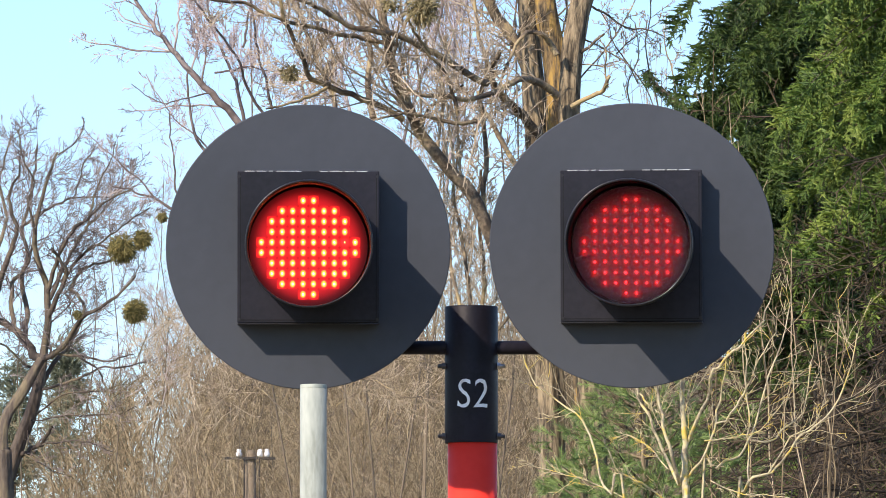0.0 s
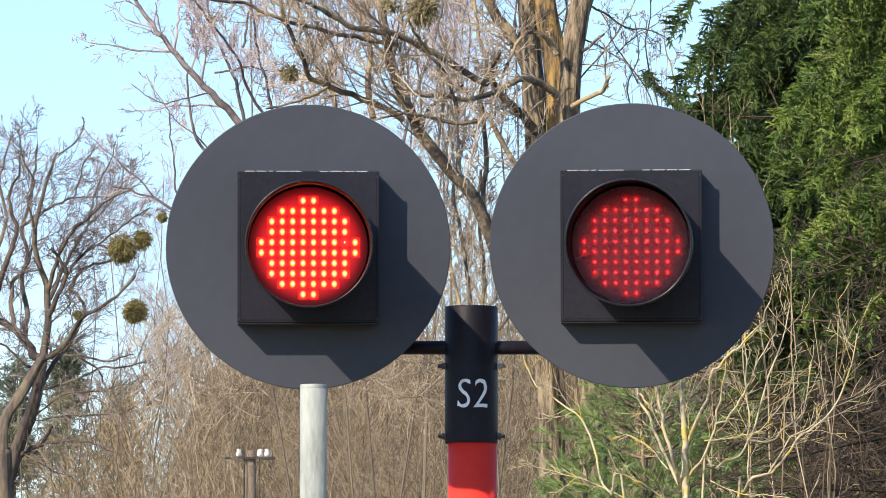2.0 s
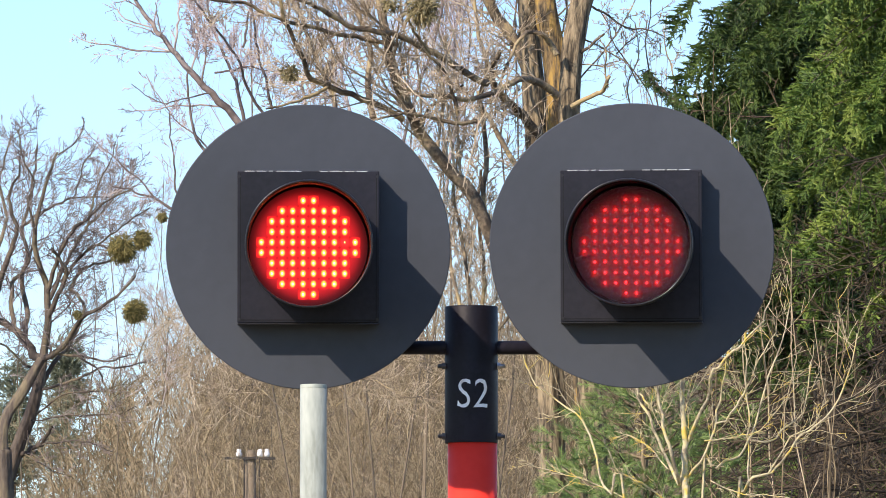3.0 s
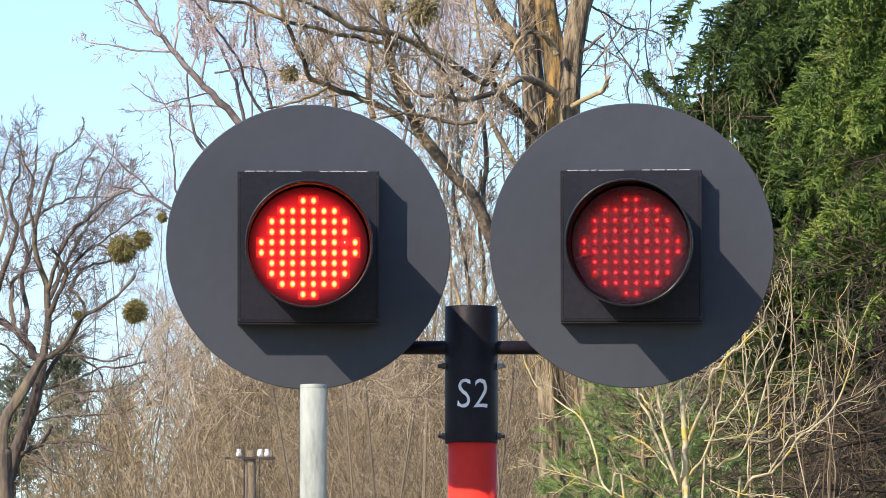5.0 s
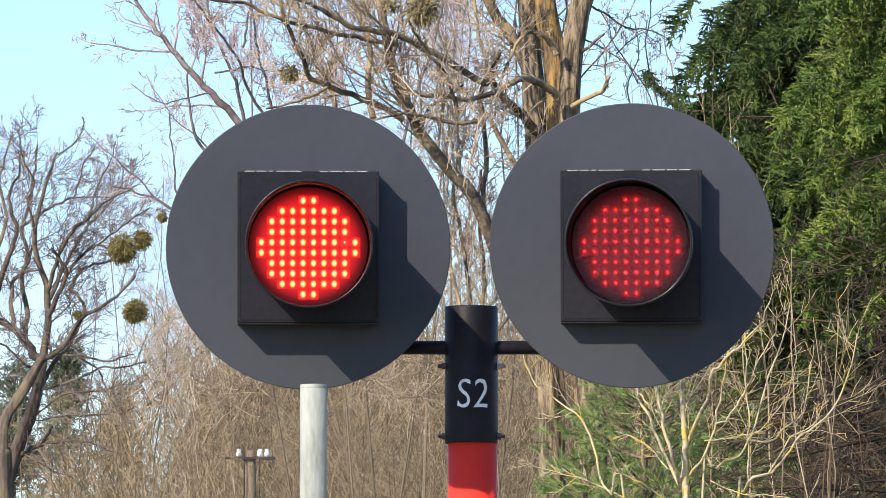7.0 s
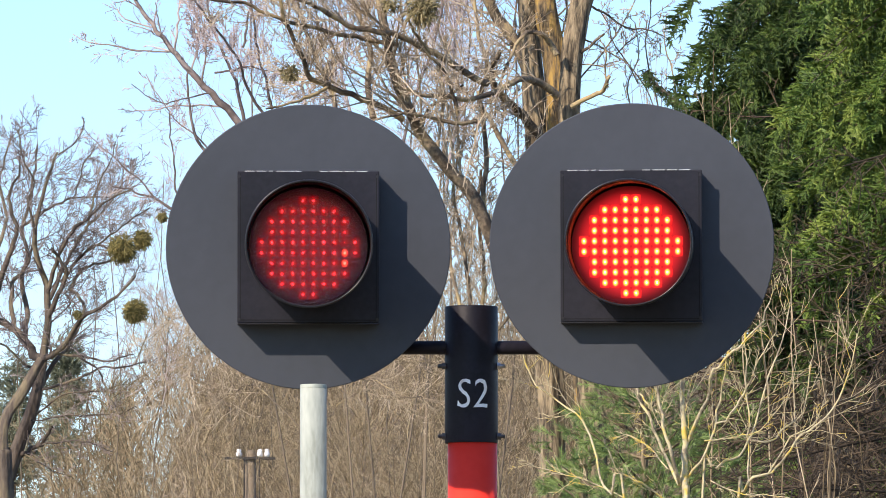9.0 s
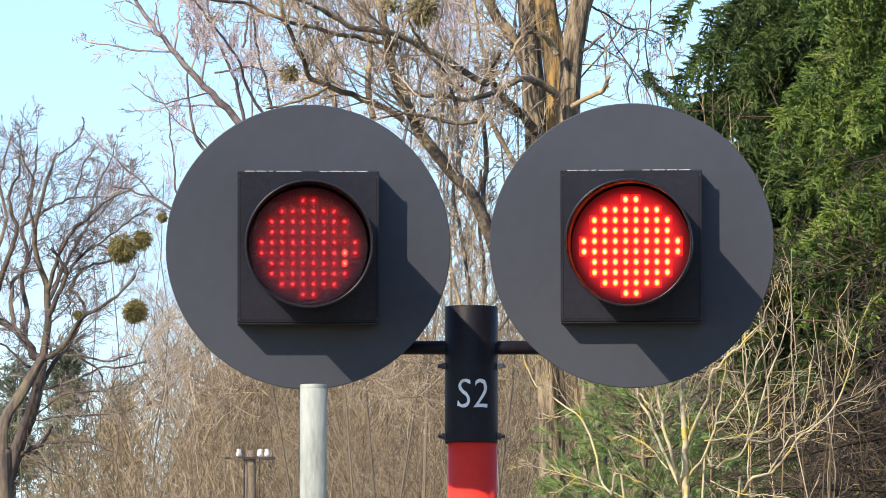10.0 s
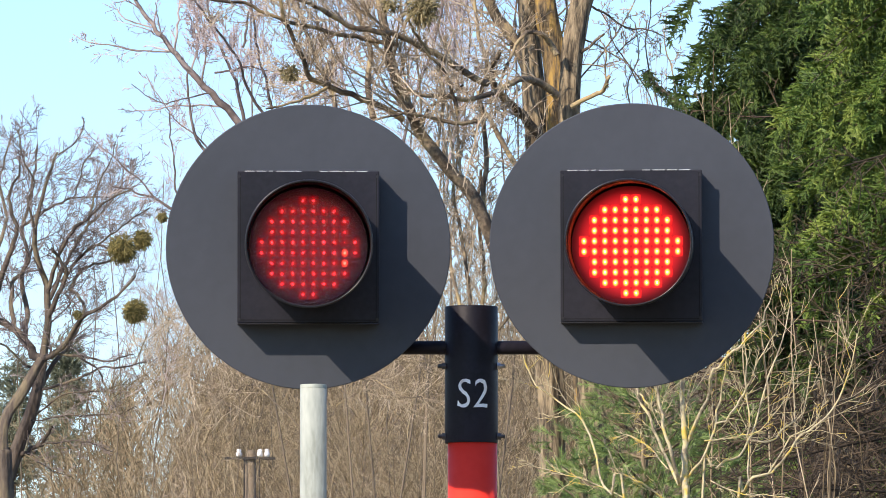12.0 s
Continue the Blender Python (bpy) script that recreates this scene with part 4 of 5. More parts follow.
    limb(trunk, crown, rng, [(-1.24, 54.2, 8.12), (-1.32, 54.3, 8.46), (-1.38, 54.4, 8.75), (-1.31, 54.4, 9.09), (-1.41, 54.5, 9.49), (-1.47, 54.6, 9.84)], 0.019, 0.0099, plan, 16, jitter=0.005, reach=2.3)
    limb(trunk, crown, rng, [(-0.8, 54.5, 8.15), (-0.91, 54.6, 8.5), (-1.0, 54.8, 8.9), (-0.97, 54.9, 9.31), (-1.09, 55.0, 9.77)], 0.019, 0.0099, plan, 16, jitter=0.005, reach=2.3)
    limb(trunk, crown, rng, [(-1.93, 53.2, 8.98), (-1.9, 53.2, 9.12), (-1.89, 53.2, 9.23), (-1.87, 53.2, 9.35), (-1.85, 53.2, 9.4)], 0.012, 0.0087, few[2:], 10, jitter=0.005, reach=2.3)
    limb(trunk, crown, rng, [(-2.21, 53.5, 8.77), (-2.04, 53.4, 8.78), (-1.87, 53.2, 8.8), (-1.71, 53.1, 8.75), (-1.54, 53.0, 8.72)], 0.010, 0.0065, few, 12, jitter=0.005, reach=2.3)
    limb(trunk, crown, rng, [(-0.47, 55.0, 7.81), (-0.39, 55.1, 8.26), (-0.27, 55.2, 8.72), (-0.11, 55.2, 9.18), (-0.02, 55.3, 9.59), (0.03, 55.4, 9.94)], 0.017, 0.0089, plan, 16, jitter=0.005, reach=2.3)
    limb(trunk, crown, rng, [(0.03, 55.4, 7.79), (0.09, 55.5, 8.25), (0.17, 55.6, 8.71), (0.09, 55.6, 9.17), (0.16, 55.7, 9.58), (0.12, 55.8, 9.99)], 0.017, 0.0090, plan, 16, jitter=0.005, reach=2.3)
    limb(trunk, crown, rng, [(-2.41, 54.6, 7.38), (-2.62, 54.6, 7.69), (-2.64, 54.7, 7.94), (-2.66, 54.7, 8.14), (-2.69, 54.8, 8.31), (-2.7, 54.8, 8.52)], 0.011, 0.0055, few, 14, jitter=0.005, reach=2.3)
    limb(trunk, crown, rng, [(-2.31, 55.0, 7.3), (-2.71, 55.1, 7.6), (-2.85, 55.2, 7.7), (-3.0, 55.3, 7.75), (-3.13, 55.4, 7.81), (-3.29, 55.5, 7.85)], 0.016, 0.0067, few, 14, jitter=0.005, reach=2.3)
    limb(trunk, crown, rng, [(-2.85, 55.2, 7.7), (-3.0, 55.3, 7.89), (-3.14, 55.4, 8.01), (-3.29, 55.4, 8.16), (-3.43, 55.5, 8.26), (-3.57, 55.6, 8.42)], 0.010, 0.0045, few, 14, jitter=0.005, reach=2.3)
    tree_parts("poplar_tree", foot, trunk, crown, M_TWIG_DARK, M_TWIG_PINK, "tall bare poplar with slanting stems and pinkish twigs")


def bare_tree(seed, height, label, mat, group, stout=1.0, low=0.35):
    """A young bare tree of the wood's edge: thin trunk, rising limbs, dense twigs. It stands at the origin."""
    rng = np.random.default_rng(seed)
    trunk, crown = Wood(), Wood()
    plan = [(8, 0.45, 40, 0.16, 0.10), (6, 0.55, 42, 0.16, 0.08), (3, 0.6, 45, 0.18, 0.05), (0, 0, 0, 0.18, 0.03)]
    for _ in range(2):
        lean = rng.normal(0, 0.09, 2)
        p = smooth_line([(0, 0, 0), (lean[0] * 3, lean[1] * 3, height * 0.35), (lean[0] * 8, lean[1] * 8, height * 0.75), (lean[0] * 9, lean[1] * 9, height)], 12)
        p[1:] += rng.normal(0, 0.10, (11, 3))
        trunk.add(p, 0.032 * stout, 0.006, 5)
        for i in range(12):
            s = low + (0.97 - low) * (i + rng.random()) / 12
            f = s * 11
            a = min(int(f), 10)
            at = p[a] + (p[a + 1] - p[a]) * (f - a)
            az = rng.uniform(0, 2 * math.pi)
            way = unit(np.array([math.cos(az), math.sin(az), rng.uniform(0.4, 1.3)]))
            branch(crown, rng, at, way, height * 0.27 * (1.2 - s), 0.024 * stout * (1.15 - s), plan, 0, 2)
    return tree_parts("bare_tree", (0, 0, 0), trunk, crown, M_WOOD, mat, label, group=group)


def wood_edge():
    """The brown leafless wood behind everything."""
    rng = np.random.default_rng(7)
    label = "leafless brown tree in the dense wood's edge"
    kinds = [bare_tree(s, h, label, M_SCRUB, "bare trees of the wood's edge", 0.6) for s, h in ((41, 13.0), (42, 14.5), (43, 13.5))]
    used = [False] * 3
    spots = []
    for row, (d, n) in enumerate(((115, 5), (123, 5), (132, 6))):
        for i in range(n):
            x = -6.9 + 11.5 * (i + rng.uniform(0.1, 0.9)) / n
            spots.append((x * (d + 12) / 125, d + rng.uniform(-2, 2), row))
    for x, y, row in spots:
        k = int(rng.integers(3))
        size = rng.uniform(0.85, 1.05) * (0.88 if x < -4.6 else 1.0) * (0.82 if x < -6.3 else 1.0)
        m = pose(x, y, 0, 0, 0, rng.uniform(0, 360))
        if not used[k]:
            used[k] = True
            kinds[k].matrix_basis = m
            kinds[k].scale = (size, size, size)
        else:
            c = copy_thing(kinds[k], m)
            c.scale = (size, size, size)
    # young trees that stand before the thicket
    for i, x in enumerate((-5.2, -3.75, -2.65, -1.75, -1.35, -0.65, -0.2, 0.6, 1.25)):
        c = copy_thing(kinds[i % 3], pose(x, 88 + 7 * (i % 3), 0, 0, 0, 67 * i))
        size = 0.60 + 0.05 * (i % 3)
        c.scale = (size, size, size)


def pale_trees():
    """Fine pinkish bare trees that rise behind the willow and the dark tree."""
    first = bare_tree(44, 14.0, "fine-twigged bare tree with pinkish grey twigs", M_TWIG_PINK, "pale bare trees", 0.6, 0.6)
    spots = (((-5.97, 87.0, 0.0), 0.80), ((-4.32, 86.0, 0.0), 0.78), ((-1.5, 72.0, 0.0), 1.0), ((-0.46, 74.0, 0.0), 1.02), ((0.52, 70.0, 0.0), 0.98), ((-0.95, 67.0, 0.0), 0.96), ((0.01, 68.0, 0.0), 0.97))
    for i, (at, size) in enumerate(spots):
        m = pose(at[0], at[1], 0, 0, 0, 73 * i)
        ob = copy_thing(first, m) if i else first
        ob.matrix_basis = m
        ob.scale = (size, size, size)


def scrub():
    """The tangle of thin arching twigs that fills the wood's edge."""
    rng = np.random.default_rng(19)
    w = Wood()
    for _ in range(7000):
        x = rng.uniform(-7.9, 4.4)
        top = 12.6 + 1.3 * noise.noise((x * 0.35, 4.0, 0)) + (0 if x > -5 else (x + 5) * 1.3)
        z = rng.uniform(0.5, 1.0) ** 0.7 * top if rng.random() < 0.85 else rng.uniform(0.1, 0.6) * top
        p = np.array([x, rng.uniform(117, 134), z - 0.9])
        lean = 0.5 * noise.noise((x * 0.6, z * 0.5, 9.0))
        d = unit(np.array([rng.normal(lean, 0.32), rng.normal(0, 0.3), rng.uniform(0.7, 1.3)]))
        n = rng.uniform(0.5, 1.3) / 4
        r = rng.uniform(0.005, 0.013)
        line = [p]
        for k in range(4):
            d = unit(d + rng.normal(0, 0.10, 3) + np.array([0.05 * np.sign(d[0]), 0, -0.04]))
            line.append(line[-1] + d * n)
        w.add(line, r, r * 0.45)
        for k in (1, 2, 3):
            for _ in range(2):
                e = unit(d + rng.normal(0, 0.5, 3))
                m = n * rng.uniform(0.6, 1.5)
                w.add([line[k], line[k] + e * m * 0.5, line[k] + unit(e + rng.normal(0, 0.15, 3)) * m], r * 0.5, r * 0.3)
    ob = w.mesh("scrub", M_SCRUB, None)
    tagged(ob, "tangled thicket of thin tan leafless twigs", "thicket", kind="stuff")


# ---- evergreens ----
def needle_brush(rng, length, width, needles, forward, thick=0.16, body=0.0):
    """Needle triangles round a short twig along +x."""
    tris, core = [], max(0.75 * thick, body)
    for i in range(needles):
        s = (i + 0.5) / needles
        a = rng.uniform(0, 2 * math.pi)
        side = np.array([0, math.cos(a), math.sin(a)])
        at = np.array([length * s * 0.9, 0, 0])
        tip = at + side * width * (1.05 - 0.55 * s) + np.array([forward * width, 0, 0])
        half = np.array([width * thick, 0, 0]) + np.cross(side, [1.0, 0, 0]) * width * thick * 0.7
        tris.append((at - half, at + half, tip))
    tris.append((np.array([0, -width * core, 0]), np.array([0, width * core, 0]), np.array([length, 0, 0])))
    tris.append((np.array([0, 0, -width * core]), np.array([0, 0, width * core]), np.array([length, 0, 0])))
    return np.array(tris)


def scatter_needles(name, brushes, rng, places, ways, sizes, mat, parent, origin):
    """Set needle brushes at many places along many directions, as one mesh."""
    p, x = np.asarray(places), np.asarray(ways)
    x /= np.linalg.norm(x, axis=1, keepdims=True) + 1e-9
    r = rng.normal(0, 1, p.shape)
    y = np.cross(x, r)
    y /= np.linalg.norm(y, axis=1, keepdims=True) + 1e-9
    z = np.cross(x, y)
    basis = np.stack([x, y, z], 1) * np.asarray(sizes)[:, None, None]
    pick = rng.integers(len(brushes), size=len(p))
    verts = []
    for k, b in enumerate(brushes):
        sel = pick == k
        verts.append(np.einsum("tvi,nij->ntvj", b, basis[sel]) + p[sel][:, None, None, :])
    verts = np.concatenate([v.reshape(-1, 3) for v in verts]) - np.asarray(origin)
    return raw_mesh(name, verts, np.arange(len(verts)).reshape(-1, 3), mat, parent, smooth=False)


def spruce(seed, at, height, profile, label, whorl=0.24, per=7, full=7.7, needles=M_NEEDLE):
    """A spruce: straight trunk, whorls of drooping boughs hung with flat needle sprays, dead twigs below. profile: (height, reach) pairs."""
    rng = np.random.default_rng(seed)
    tree = thing("spruce_tree", at, label, "tree")
    trunk, dead = Wood(), Wood(0.003)
    base = np.array(at, float)
    down = np.array([0, 0, -1.0])
    trunk.add(base + np.array([(0, 0, height * s) for s in np.linspace(0, 1, 8)]), 0.12, 0.02, 9)
    zs, rs = zip(*profile)
    places, ways, sizes = [], [], []
    z = zs[0]
    while z < min(height - 0.3, zs[-1]):
        reach = float(np.interp(z, zs, rs))
        count = per if z < full else 4
        for i in range(count):
            az = 2 * math.pi * (i + rng.random()) / count
            out = np.array([math.cos(az), math.sin(az), 0])
            tang = np.array([-math.sin(az), math.cos(az), 0])
            size = reach * rng.uniform(0.7, 1.04)
            droop = rng.uniform(0.6, 1.15)
            s = np.linspace(0, 1, 9)[:, None]
            line = base + np.array([0, 0, z + rng.uniform(-0.16, 0.16)]) + out * size * s + tang * size * rng.normal(0, 0.12) * s ** 2 - down * size * (0.12 * s - droop * s ** 2 + 0.25 * s ** 3)
            trunk.add(line, 0.006, 0.002, 4)
            steps = max(4, int(size / 0.055))
            for j in range(steps):
                t = 0.22 + 0.78 * (j + rng.random()) / steps
                f = min(t * 8, 7.99)
                a = int(f)
                q = line[a] + (line[a + 1] - line[a]) * (f - a)
                side = -1.0 if j % 2 else 1.0
                for turn in (-1, 1):
                    places.append(q)
                    ways.append(out * 0.7 + tang * turn * 0.6 + rng.normal(0, 0.2, 3))
                    sizes.append(1.1)
                if noise.noise((q[0] * 3.2, q[1] * 3.2, q[2] * 2.2 + seed)) < -0.24:
                    continue
                hang = rng.uniform(0.14, 0.42) * (1.15 - 0.5 * t)
                way = unit(out * 0.45 + tang * side * rng.uniform(0.1, 0.75) + down * rng.uniform(0.35, 1.1))
                flat = unit(np.cross(way, unit(rng.normal(0, 1.0, 3) + out * 0.5)))
                twigs = max(3, int(hang / 0.030))
                p, w = q.copy(), way
                for m in range(twigs):
                    u = m / twigs
                    w = unit(w + down * 0.10)
                    p = p + w * hang / twigs
                    for turn in (-1, 1):
                        places.append(p.copy())
                        ways.append(w * 0.55 + flat * turn * 0.75 + out * 0.25 + rng.normal(0, 0.38, 3))
                        sizes.append(rng.uniform(0.75, 1.15) * (1.15 - 0.55 * u))
                places.append(p.copy())
                ways.append(w)
                sizes.append(0.9)
            for m in range(4):
                for turn in (-1, 1):
                    places.append(line[-1] - out * 0.035 * m)
                    ways.append(out + tang * turn * (0.2 + 0.2 * m) + rng.normal(0, 0.15, 3) - down * 0.1)
                    sizes.append(1.1)
        z += (whorl if z < full else 0.45) * rng.uniform(0.85, 1.15)
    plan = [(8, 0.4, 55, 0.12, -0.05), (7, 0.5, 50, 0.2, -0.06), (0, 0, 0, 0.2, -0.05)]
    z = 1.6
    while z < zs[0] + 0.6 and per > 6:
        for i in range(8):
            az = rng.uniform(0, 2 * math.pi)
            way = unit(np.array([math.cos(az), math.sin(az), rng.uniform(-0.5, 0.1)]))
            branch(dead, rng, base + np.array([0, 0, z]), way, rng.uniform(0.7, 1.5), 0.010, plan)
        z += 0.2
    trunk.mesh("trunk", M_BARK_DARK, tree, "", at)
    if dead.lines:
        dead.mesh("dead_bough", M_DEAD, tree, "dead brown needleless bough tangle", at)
    brushes = [needle_brush(rng, 0.078, 0.019, 12, 0.8, 0.22, 0.5) for _ in range(4)]
    scatter_needles("crown", brushes, rng, places, ways, sizes, needles, tree, at)
    return tree


def leaning_spruce(line):
    """A thin half-dead young spruce that leans, with short drooping sprays along its top."""
    rng = np.random.default_rng(57)
    at = (line[0][0], line[0][1], 0.0)
    tree = thing("young_spruce", at, "thin leaning young spruce with sparse dark sprays", "tree")
    trunk = Wood()
    p = smooth_line([at, *line], 40)
    trunk.add(p, 0.022, 0.006, 6)
    places, ways, sizes = [], [], []
    for k in range(14, 40):
        for _ in range(14):
            q = p[k] + rng.normal(0, 0.012, 3)
            side = unit(np.array([rng.normal(0, 1), rng.normal(0, 1), -0.9]))
            n = rng.uniform(0.03, 0.11) * (1.25 - k / 40)
            trunk.add([q, q + side * n], 0.003, 0.002)
            for s in (0.4, 0.8):
                places.append(q + side * n * s)
                ways.append(side + rng.normal(0, 0.4, 3))
                sizes.append(rng.uniform(0.4, 0.8))
    trunk.mesh("trunk", M_BARK_DARK, tree, "", at)
    brushes = [needle_brush(rng, 0.075, 0.017, 12, 0.8, 0.2, 0.4) for _ in range(3)]
    scatter_needles("crown", brushes, rng, places, ways, sizes, M_NEEDLE_DARK, tree, at)


def pine(seed, at, height, reach, label):
    """A young pine: whorls of rising boughs ending in long soft needle tufts."""
    rng = np.random.default_rng(seed)
    tree = thing("pine_tree", at, label, "tree", "young pines")
    trunk = Wood()
    base = np.array(at, float)
    trunk.add(base + np.array([(0, 0, height * s) for s in np.linspace(0, 1, 8)]), 0.06, 0.01, 8)
    places, ways, sizes = [], [], []
    z = 0.8
    while z < height:
        r = reach * min(1.0, (1.04 - z / height) * 2.6)
        for i in range(7):
            az = rng.uniform(0, 2 * math.pi)
            out = np.array([math.cos(az), math.sin(az), 0])
            size = r * rng.uniform(0.6, 1.1) + 0.06
            s = np.linspace(0, 1, 6)[:, None]
            line = base + np.array([0, 0, z]) + out * size * s + np.array([0, 0, 1.0]) * size * (0.25 * s + 0.25 * s ** 2)
            trunk.add(line, 0.012, 0.004, 4)
            for j in range(max(4, int(size / 0.035))):
                t = rng.uniform(0.25, 1.0)
                f = min(t * 5, 4.99)
                a = int(f)
                q = line[a] + (line[a + 1] - line[a]) * (f - a)
                w = unit(out + rng.normal(0, 0.6, 3) + np.array([0, 0, 0.45]))
                places.append(q + w * rng.uniform(0.02, 0.20))
                ways.append(w)
                sizes.append(rng.uniform(0.7, 1.2))
        z += 0.15
    trunk.mesh("trunk", M_BARK, tree, "", at)
    brushes = [needle_brush(rng, 0.10, 0.050, 46, 1.0, 0.035) for _ in range(4)]
    scatter_needles("crown", brushes, rng, places, ways, sizes, M_PINE, tree, at)
    return tree


def far_pine(seed, at, height, reach):
    rng = np.random.default_rng(seed)
    tree = thing("pine_tree", at, "far green pine among the bare trees", "tree", "far pines")
    trunk = Wood()
    base = np.array(at, float)
    trunk.add(base + np.array([(0, 0, height * s) for s in np.linspace(0, 1, 6)]), 0.14, 0.03, 7)
    places, ways, sizes = [], [], []
    for _ in range(70):
        s = rng.random()
        az = rng.uniform(0, 2 * math.pi)
        out = np.array([math.cos(az), math.sin(az), rng.uniform(0, 0.5)])
        r = reach * (1.05 - s ** 1.5) * rng.uniform(0.4, 1.0)
        root = base + np.array([0, 0, height * (0.35 + 0.65 * s)])
        trunk.add([root, root + out * r * 0.6, root + out * r], 0.03, 0.01, 3)
        for _ in range(42):
            places.append(root + out * r * rng.uniform(0.45, 1.0) + rng.normal(0, 0.16, 3))
            ways.append(out + rng.normal(0, 0.6, 3) + np.array([0, 0, 0.4]))
            sizes.append(rng.uniform(0.8, 1.4))
    trunk.mesh("trunk", M_BARK, tree, "", at)
    scatter_needles("crown", [needle_brush(rng, 0.22, 0.08, 9, 1.1) for _ in range(3)], rng, places, ways, sizes, M_FAR_PINE, tree, at)


# ---- shrubs before the evergreens ----
def lichen_shrub():
    """Pale forking stems, patched with yellow lichen, before the young pines."""
    rng = np.random.default_rng(61)
    trunk, crown = Wood(0.0022), Wood(0.0018)
    plan = [(12, 0.22, 45, 0.12, 0.08), (4, 0.5, 42, 0.14, 0.05), (0, 0, 0, 0.14, 0.03)]
    foot = (1.22, 22.0, 0.0)
    limb(trunk, crown, rng, [foot, *[(1.21, 22.0, 2.96), (1.21, 22.0, 3.18), (1.21, 22.0, 3.34), (1.21, 22.0, 3.48), (1.2, 22.0, 3.62), (1.2, 22.0, 3.77), (1.19, 22.0, 3.9), (1.21, 22.0, 4.1)]], 0.0180, 0.0102, plan, 24, 0.5, 0.003, 2.0)
    limb(trunk, crown, rng, [foot, *[(1.21, 22.0, 3.05), (1.18, 22.0, 3.24), (1.14, 21.9, 3.41), (1.11, 21.9, 3.49), (1.09, 21.9, 3.61), (1.07, 21.9, 3.71), (1.05, 21.8, 3.83), (1.03, 21.8, 3.97)]], 0.0108, 0.0056, plan, 24, 0.5, 0.003, 2.0)
    limb(trunk, crown, rng, [(1.18, 22.0, 3.25), (1.13, 22.1, 3.37), (1.07, 22.1, 3.49), (1.03, 22.1, 3.61), (0.99, 22.2, 3.68), (0.97, 22.2, 3.75), (0.95, 22.3, 3.86)], 0.0086, 0.0047, plan, 16, jitter=0.004, reach=1.2)
    limb(trunk, crown, rng, [(0.99, 22.2, 3.72), (1.02, 22.1, 3.67), (1.05, 22.1, 3.64), (1.09, 22.0, 3.61)], 0.0043, 0.0034, plan, 10, jitter=0.004, reach=1.2)
    limb(trunk, crown, rng, [(1.21, 22.0, 3.44), (1.23, 22.0, 3.48), (1.27, 21.9, 3.57), (1.32, 21.9, 3.69), (1.34, 21.8, 3.79), (1.39, 21.8, 3.85), (1.46, 21.7, 3.91), (1.5, 21.7, 3.95), (1.57, 21.6, 4.04), (1.62, 21.6, 4.14)], 0.0096, 0.0038, plan, 20, jitter=0.004, reach=1.2)
    limb(trunk, crown, rng, [(1.22, 22.0, 3.26), (1.24, 22.0, 3.31), (1.31, 21.9, 3.41), (1.36, 21.9, 3.55), (1.38, 21.9, 3.67), (1.41, 21.8, 3.83), (1.42, 21.8, 3.94)], 0.0072, 0.0034, plan, 16, jitter=0.004, reach=1.2)
    limb(trunk, crown, rng, [(1.36, 21.9, 3.55), (1.42, 21.8, 3.58), (1.48, 21.8, 3.67), (1.52, 21.8, 3.75), (1.57, 21.7, 3.85), (1.64, 21.7, 3.97), (1.67, 21.6, 4.09)], 0.0053, 0.0023, plan, 16, jitter=0.004, reach=1.2)
    limb(trunk, crown, rng, [foot, *[(1.29, 22.0, 3.13), (1.36, 22.0, 3.31), (1.41, 22.0, 3.37), (1.49, 22.1, 3.4), (1.54, 22.1, 3.49), (1.58, 22.1, 3.6), (1.62, 22.1, 3.75), (1.67, 22.2, 3.88), (1.72, 22.2, 4.02), (1.75, 22.2, 4.18)]], 0.0077, 0.0027, plan, 24, 0.5, 0.003, 2.0)
    limb(trunk, crown, rng, [(1.55, 22.1, 3.48), (1.62, 22.1, 3.47), (1.68, 22.2, 3.5), (1.72, 22.2, 3.55), (1.77, 22.3, 3.58), (1.83, 22.3, 3.67), (1.86, 22.4, 3.86), (1.88, 22.4, 3.98)], 0.0053, 0.0021, plan, 16, jitter=0.004, reach=1.2)
    limb(trunk, crown, rng, [foot, *[(1.46, 22.0, 3.02), (1.5, 22.0, 3.19), (1.54, 21.9, 3.28), (1.61, 21.9, 3.29), (1.67, 21.9, 3.34), (1.72, 21.8, 3.4), (1.77, 21.8, 3.47), (1.86, 21.7, 3.54), (1.94, 21.7, 3.62), (2.0, 21.7, 3.75), (2.03, 21.6, 3.87), (2.05, 21.6, 3.98)]], 0.0091, 0.0027, plan, 28, 0.5, 0.003, 2.0)
    limb(trunk, crown, rng, [(1.53, 22.0, 3.25), (1.53, 22.1, 3.42), (1.53, 22.1, 3.56), (1.52, 22.2, 3.78), (1.52, 22.2, 4.0), (1.51, 22.3, 4.17)], 0.0043, 0.0021, plan, 14, jitter=0.004, reach=1.2)
    limb(trunk, crown, rng, [(1.62, 21.9, 3.3), (1.69, 21.9, 3.41), (1.73, 21.9, 3.49), (1.82, 21.8, 3.52), (1.87, 21.8, 3.59), (1.91, 21.8, 3.71)], 0.0043, 0.0019, plan, 14, jitter=0.004, reach=1.2)
    limb(trunk, crown, rng, [foot, *[(0.92, 22.0, 3.1), (0.84, 22.0, 3.2), (0.8, 22.1, 3.27), (0.77, 22.1, 3.39), (0.73, 22.2, 3.53), (0.67, 22.2, 3.62), (0.56, 22.3, 3.7), (0.48, 22.3, 3.76), (0.42, 22.4, 3.88), (0.4, 22.4, 3.98)]], 0.0072, 0.0029, plan, 26, 0.5, 0.003, 2.0)
